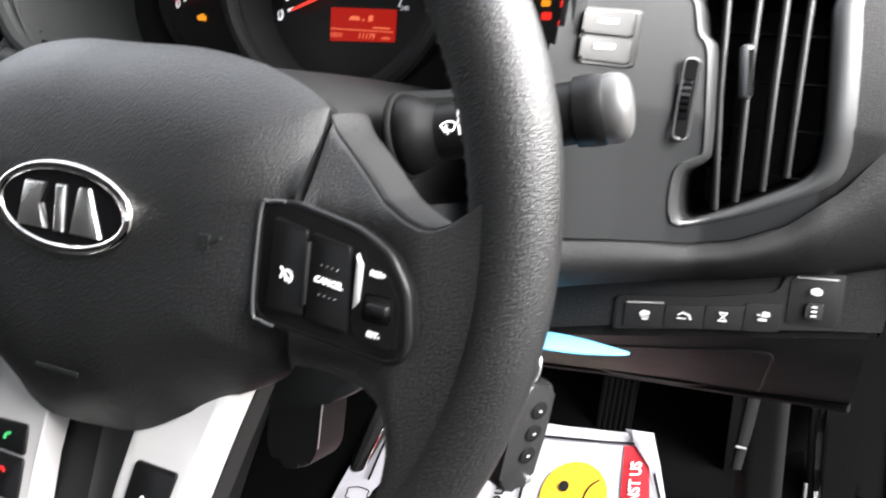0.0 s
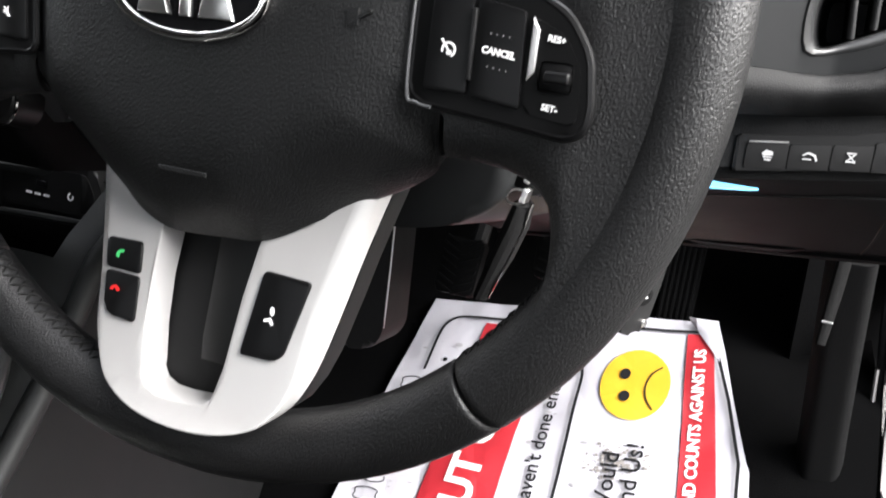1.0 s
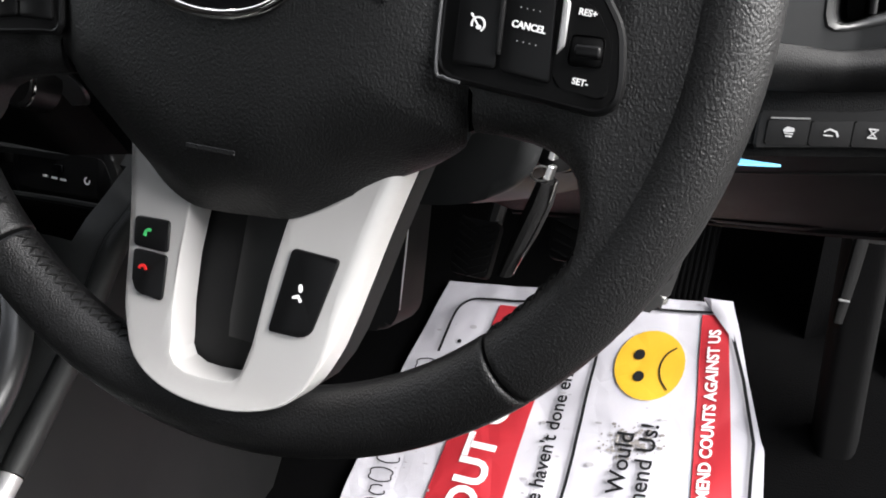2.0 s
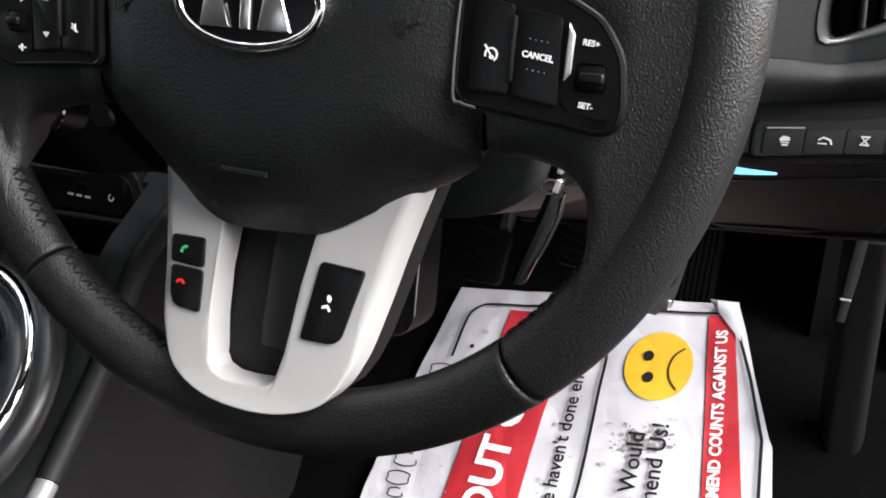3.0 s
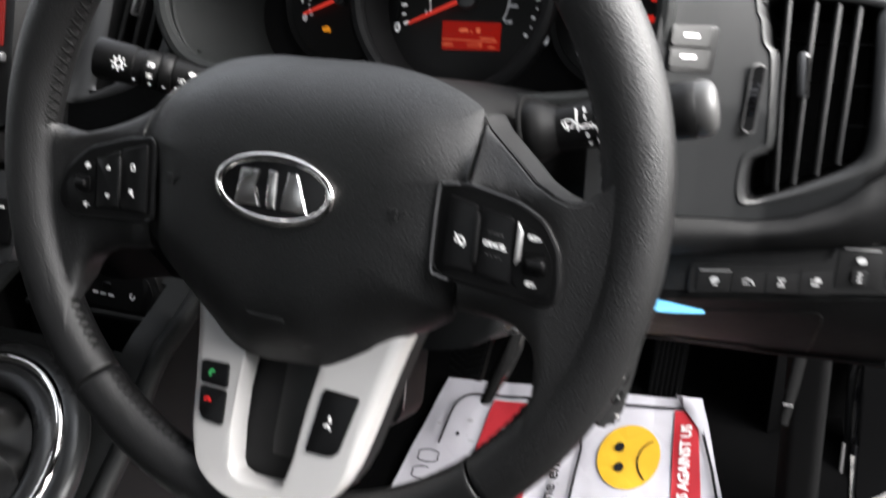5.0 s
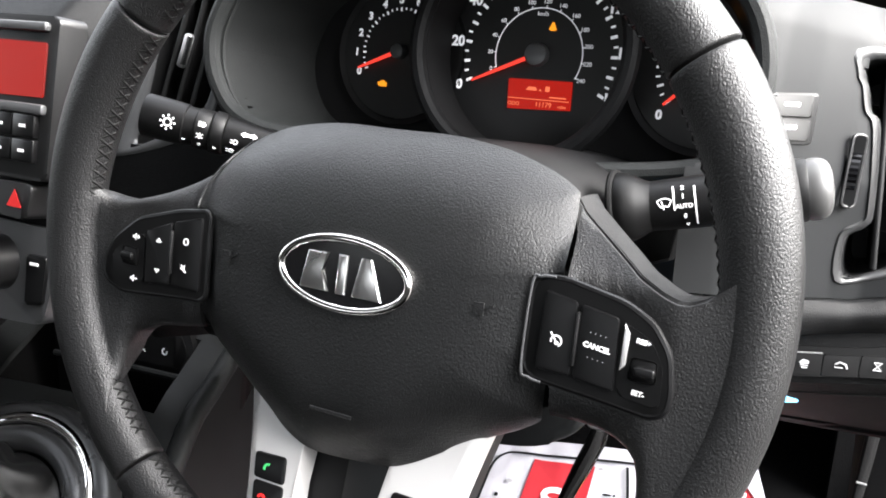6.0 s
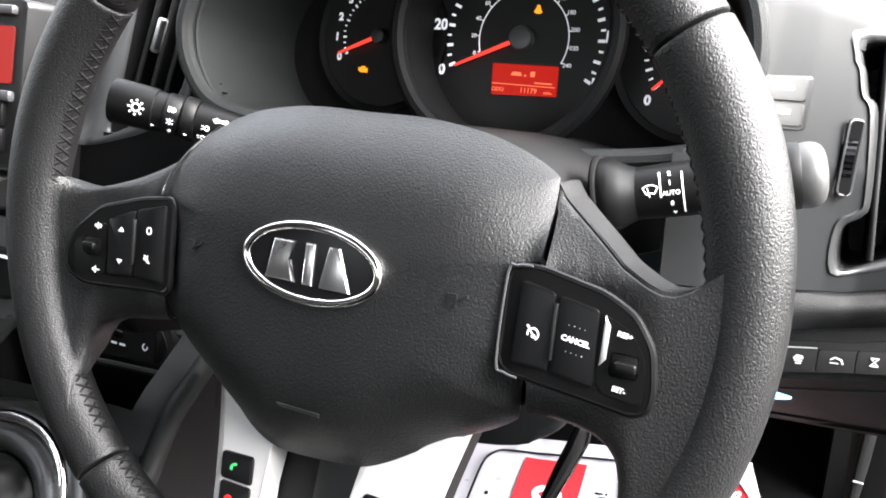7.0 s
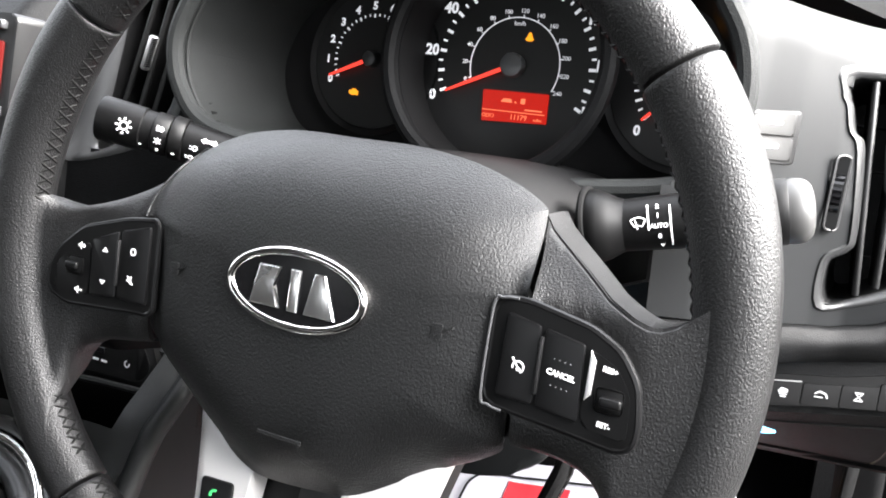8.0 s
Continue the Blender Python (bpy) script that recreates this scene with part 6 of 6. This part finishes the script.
part("gaiter", slab(gaiter, 56, 14, (0, 0, 0.001)), LEATHER, gear, "folded black leather", 60)
part("collar", sweep([GC + V((0, 0.004, 0.06)), GC + V((0, 0.0, 0.085)), GC + V((0, -0.006, 0.16))], [0.013, 0.011, 0.009], 16), HARD, gear)
part("knob", sweep([GC + V((0, -0.006, 0.15)), GC + V((0, -0.007, 0.165)), GC + V((0, -0.01, 0.195)), GC + V((0, -0.011, 0.205))], [0.014, 0.022, 0.023, 0.012], 20), LEATHER, gear)

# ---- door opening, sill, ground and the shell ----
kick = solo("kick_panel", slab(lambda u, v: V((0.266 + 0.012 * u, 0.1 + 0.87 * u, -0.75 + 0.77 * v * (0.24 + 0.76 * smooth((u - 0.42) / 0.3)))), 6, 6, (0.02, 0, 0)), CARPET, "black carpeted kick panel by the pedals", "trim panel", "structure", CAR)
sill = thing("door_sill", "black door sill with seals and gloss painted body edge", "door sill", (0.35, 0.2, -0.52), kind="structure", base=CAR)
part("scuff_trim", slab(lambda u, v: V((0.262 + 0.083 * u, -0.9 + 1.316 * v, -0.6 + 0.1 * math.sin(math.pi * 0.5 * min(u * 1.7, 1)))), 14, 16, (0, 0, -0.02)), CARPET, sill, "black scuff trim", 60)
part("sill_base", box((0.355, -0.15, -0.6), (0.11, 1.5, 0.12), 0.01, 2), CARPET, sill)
FLANGE = [(0.3348, 0.418, -0.507), (0.3352, 0.44, -0.48), (0.3352, 0.46, -0.456), (0.3346, 0.483, -0.434), (0.3346, 0.5, -0.405)]
part("painted_flange", sweep(spline(FLANGE, 5, False), 0.002, 8), PAINT, sill, "narrow pale painted flange")
SEAL = [(0.345, -0.9, -0.506), (0.346, 0.3, -0.506), (0.3465, 0.41, -0.505), (0.344, 0.46, -0.47), (0.341, 0.5, -0.43), (0.337, 0.54, -0.36), (0.338, 0.551, -0.317), (0.343, 0.572, -0.231), (0.36, 0.592, -0.147), (0.364, 0.617, -0.062), (0.362, 0.63, 0.1)]
part("seal", sweep(spline(SEAL, 5, False), 0.0038, 10), RUBBER, sill, "rubber door seal")


def rocker(u, y):
    """The sill's top, curving up towards the hinge pillar."""
    rise = 3.0 * (min(max(y, 0.4), 0.5) - 0.4) ** 1.5 + 1.45 * max(y - 0.5, 0)
    return V((0.352 + 0.055 * u, y, -0.497 + rise - 0.022 * u + 0.004 * math.sin(math.pi * u)))


def cover_end(u):
    """Where the black sill cover stops and the painted metal shows."""
    return spread(u, ((-0.1, 0.425), (-0.04, 0.417), (0.03, 0.409), (0.18, 0.4167), (0.38, 0.428), (0.55, 0.4386), (0.65, 0.449), (0.71, 0.462)))


def across(u, wide=0.81):
    return -0.1 + wide * u


part("painted_edge", slab(lambda u, v: rocker(across(u), cover_end(across(u)) - 0.01 + (0.516 - cover_end(across(u))) * v), 20, 40, (0, 0, -0.012)), PAINT, sill, "pale painted metal at the sill's end", 60)
part("sill_cover", slab(lambda u, v: rocker(across(u), -0.9 + (cover_end(across(u)) + 0.9) * v) + V((0, 0, 0.0025)), 20, 60, (0, 0, -0.012)), COAT, sill, "smooth black sill cover", 60)
part("sill_lip", slab(lambda u, v: rocker(0.72 + 0.28 * u, -0.9 + 1.5 * v) + V((0, 0, -0.003)), 5, 80, (0, 0, -0.012)), CARPET, sill, "black rubber lip", 60)
part("jamb_cover", slab(lambda u, v: rocker(across(u), 0.5 + 0.1 * v) + V((0, -0.004, 0.003)), 10, 12, (0, 0.004, -0.01)), CARPET, sill, "dull black cover at the foot of the hinge pillar", 60)


def plug(u, v):
    s = -0.085 + 0.61 * u
    low = spread(s, ((-0.085, 0.468), (-0.057, 0.4656), (0, 0.4626), (0.1, 0.4645), (0.175, 0.4678), (0.35, 0.4728), (0.49, 0.478), (0.525, 0.484)))
    y = low + (0.53 - low) * v
    pinch = 0.1 * max(u - 0.6, 0) / 0.4 * smooth((y - 0.482) / 0.008)
    return rocker(s - pinch, y) + V((0.001, -0.004, 0.004))


part("sill_plug", slab(plug, 14, 16, (-0.001, 0.006, -0.006)), CARPET, sill, "dull black foam block on the sill", 50)
part("outer_seal", sweep([rocker(1.0, -0.9 + 1.5 * k / 60) + V((0.004, 0, 0.002)) for k in range(61)], 0.0055, 8), CARPET, sill, "rubber outer seal")
part("outer_skin", slab(lambda u, v: V((0.416 + 0.018 * math.sin(math.pi * 0.5 * min(u * 4, 1)) - 0.1 * max(u - 0.3, 0), -0.9 + 1.5 * v, -0.515 - 0.3 * u)), 10, 4, (-0.01, 0, 0)), COAT, sill, "black plastic outer sill")
part("wing_end", slab(lambda u, v: V((0.426 + 0.016 * u, 0.603 + 0.012 * u, -0.57 + 0.034 * v - 0.004 * u)), 6, 6, (0, 0.01, 0)), PAINT, sill, "pale painted end of the front wing")
pillar = thing("windscreen_pillar", "black trimmed front pillar and hinge side of the door opening", "pillar", (0.36, 0.7, -0.2), kind="structure", base=CAR)
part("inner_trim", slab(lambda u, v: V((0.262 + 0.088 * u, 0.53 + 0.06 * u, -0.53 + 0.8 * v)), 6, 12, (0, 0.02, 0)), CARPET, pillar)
part("hinge_jamb", slab(lambda u, v: V((0.345 + 0.125 * u, 0.645 + 0.06 * u, -0.52 + 0.8 * v)), 6, 12, (0, 0.02, 0)), BODY, pillar, "gloss black hinge side")


def kick_trim(u, v):
    """An upright moulded panel ahead of the sill, its edges turned away."""
    x0, x1 = 0.276 - 0.014 * v, 0.315 - 0.016 * v
    return V((x0 + (x1 - x0) * u, 0.416 + 0.014 * (2 * u - 1) ** 6 - 0.02 * v * v, -0.5 + 0.245 * v))


part("kick_trim", slab(kick_trim, 14, 12, (0, 0.012, 0)), LINER, pillar, "moulded black trim panel", 60)
hinge = part("hinge", box((0.398, 0.63, -0.215), (0.04, 0.05, 0.024), 0.006, 2), MATTE, pillar, "black door hinge")
part("hinge_pin", sweep([(0.4, 0.602, -0.232), (0.4, 0.602, -0.198)], 0.004, 10), MATTE, hinge)
part("hinge_bolt", box((0.385, 0.603, -0.213), (0.01, 0.006, 0.008), 0.002, 2), HARD, hinge)
solo("ground", slab(lambda u, v: V((-400 + 800 * u, -400 + 800 * v, 0)), 2, 2, (0, 0, -0.2)), GRAVEL, "grey tarmac with pale chippings", "ground", "structure", Matrix.Identity(4))
shellm = thing("car_body", "car body shell around the cabin", "car body", (-0.37, 0, -0.3), kind="structure", base=CAR)

part("headlining", slab(lambda u, v: V((-1.05 + 1.36 * u, -1.7 + 1.67 * v, 0.42 + 0.05 * math.sin(math.pi * u))), 10, 6, (0, 0, 0.03)), LINING, shellm, "grey headlining")
part("far_side", slab(lambda u, v: V((-1.12, -1.7 + 2.7 * u, -0.62 + 0.62 * v)), 4, 4, (-0.04, 0, 0)), HARD, shellm)
part("rear_wall", slab(lambda u, v: V((-1.1 + 1.52 * u, -1.1, -0.66 + 1.16 * v)), 12, 12, (0, -0.05, 0), lambda u, v: not (0.12 < u < 0.88 and 0.66 < v < 0.9)), TRIM, shellm)
# unseen wall, carried forward to keep door light off the dash
part("near_side_blocker", slab(lambda u, v: V((0.42 - 0.1 * max(v - 0.5, 0), -1.1 + 0.8 * u, -0.66 + 1.16 * v)), 12, 12, (0.04, 0, 0), lambda u, v: not (0.1 < u < 0.85 and 0.6 < v < 0.9)), TRIM, shellm)
part("far_rear_side", slab(lambda u, v: V((-1.12 + 0.05 * v, -1.1 + 0.85 * u, 0.0 + 0.47 * v)), 4, 4, (-0.04, 0, 0)), TRIM, shellm)
part("far_floor", slab(lambda u, v: V((-1.1 + 0.86 * u, -1.7 + 2.7 * v, -0.66)), 4, 4, (0, 0, -0.03)), CARPET, shellm)
part("near_floor", slab(lambda u, v: V((-0.25 + 0.6 * u, -1.7 + 1.5 * v, -0.66)), 4, 4, (0, 0, -0.03)), CARPET, shellm)
part("bulkhead", slab(lambda u, v: V((-1.1 + 1.42 * u, 1.02, -0.66 + 0.78 * v)), 4, 4, (0, 0.03, 0)), LINER, shellm)
part("roof_skin", slab(lambda u, v: V((-1.1 + 1.46 * u, -1.75 + 1.72 * v, 0.47 + 0.05 * math.sin(math.pi * u))), 10, 6, (0, 0, 0.01)), BODY, shellm)
for x in (-1.1,):
    for y0, y1 in ((0.98, -0.1),):
        part("far_pillar", sweep([(x, y0, -0.02), (x + 0.05, y1, 0.44)], 0.04, 8), HARD, shellm)


def door_foot(x):
    return -0.535 - 0.05 * smooth((x - 0.43) / 0.07)


door = part("door", slab(lambda u, v: V((0.43 + 0.85 * u, 0.62 - 0.1 * u - 0.02 * math.sin(math.pi * min(v * 1.3, 1)), door_foot(0.43 + 0.85 * u) * (1 - v) + 0.14 * v)), 30, 8, (0, 0.06, 0)), LINER, shellm, "open door with a dark inner panel")
part("door_skin", slab(lambda u, v: V((0.44 + 0.84 * u, 0.69 - 0.1 * u, (door_foot(0.44 + 0.84 * u) - 0.01) * (1 - v) + 0.15 * v)), 30, 8, (0, 0.03, 0)), PAINT, door, "pale painted outer skin")
part("door_buffer", box((0.443, 0.6, -0.478), (0.022, 0.02, 0.03), 0.005, 2), HARD, door, "rubber buffer")
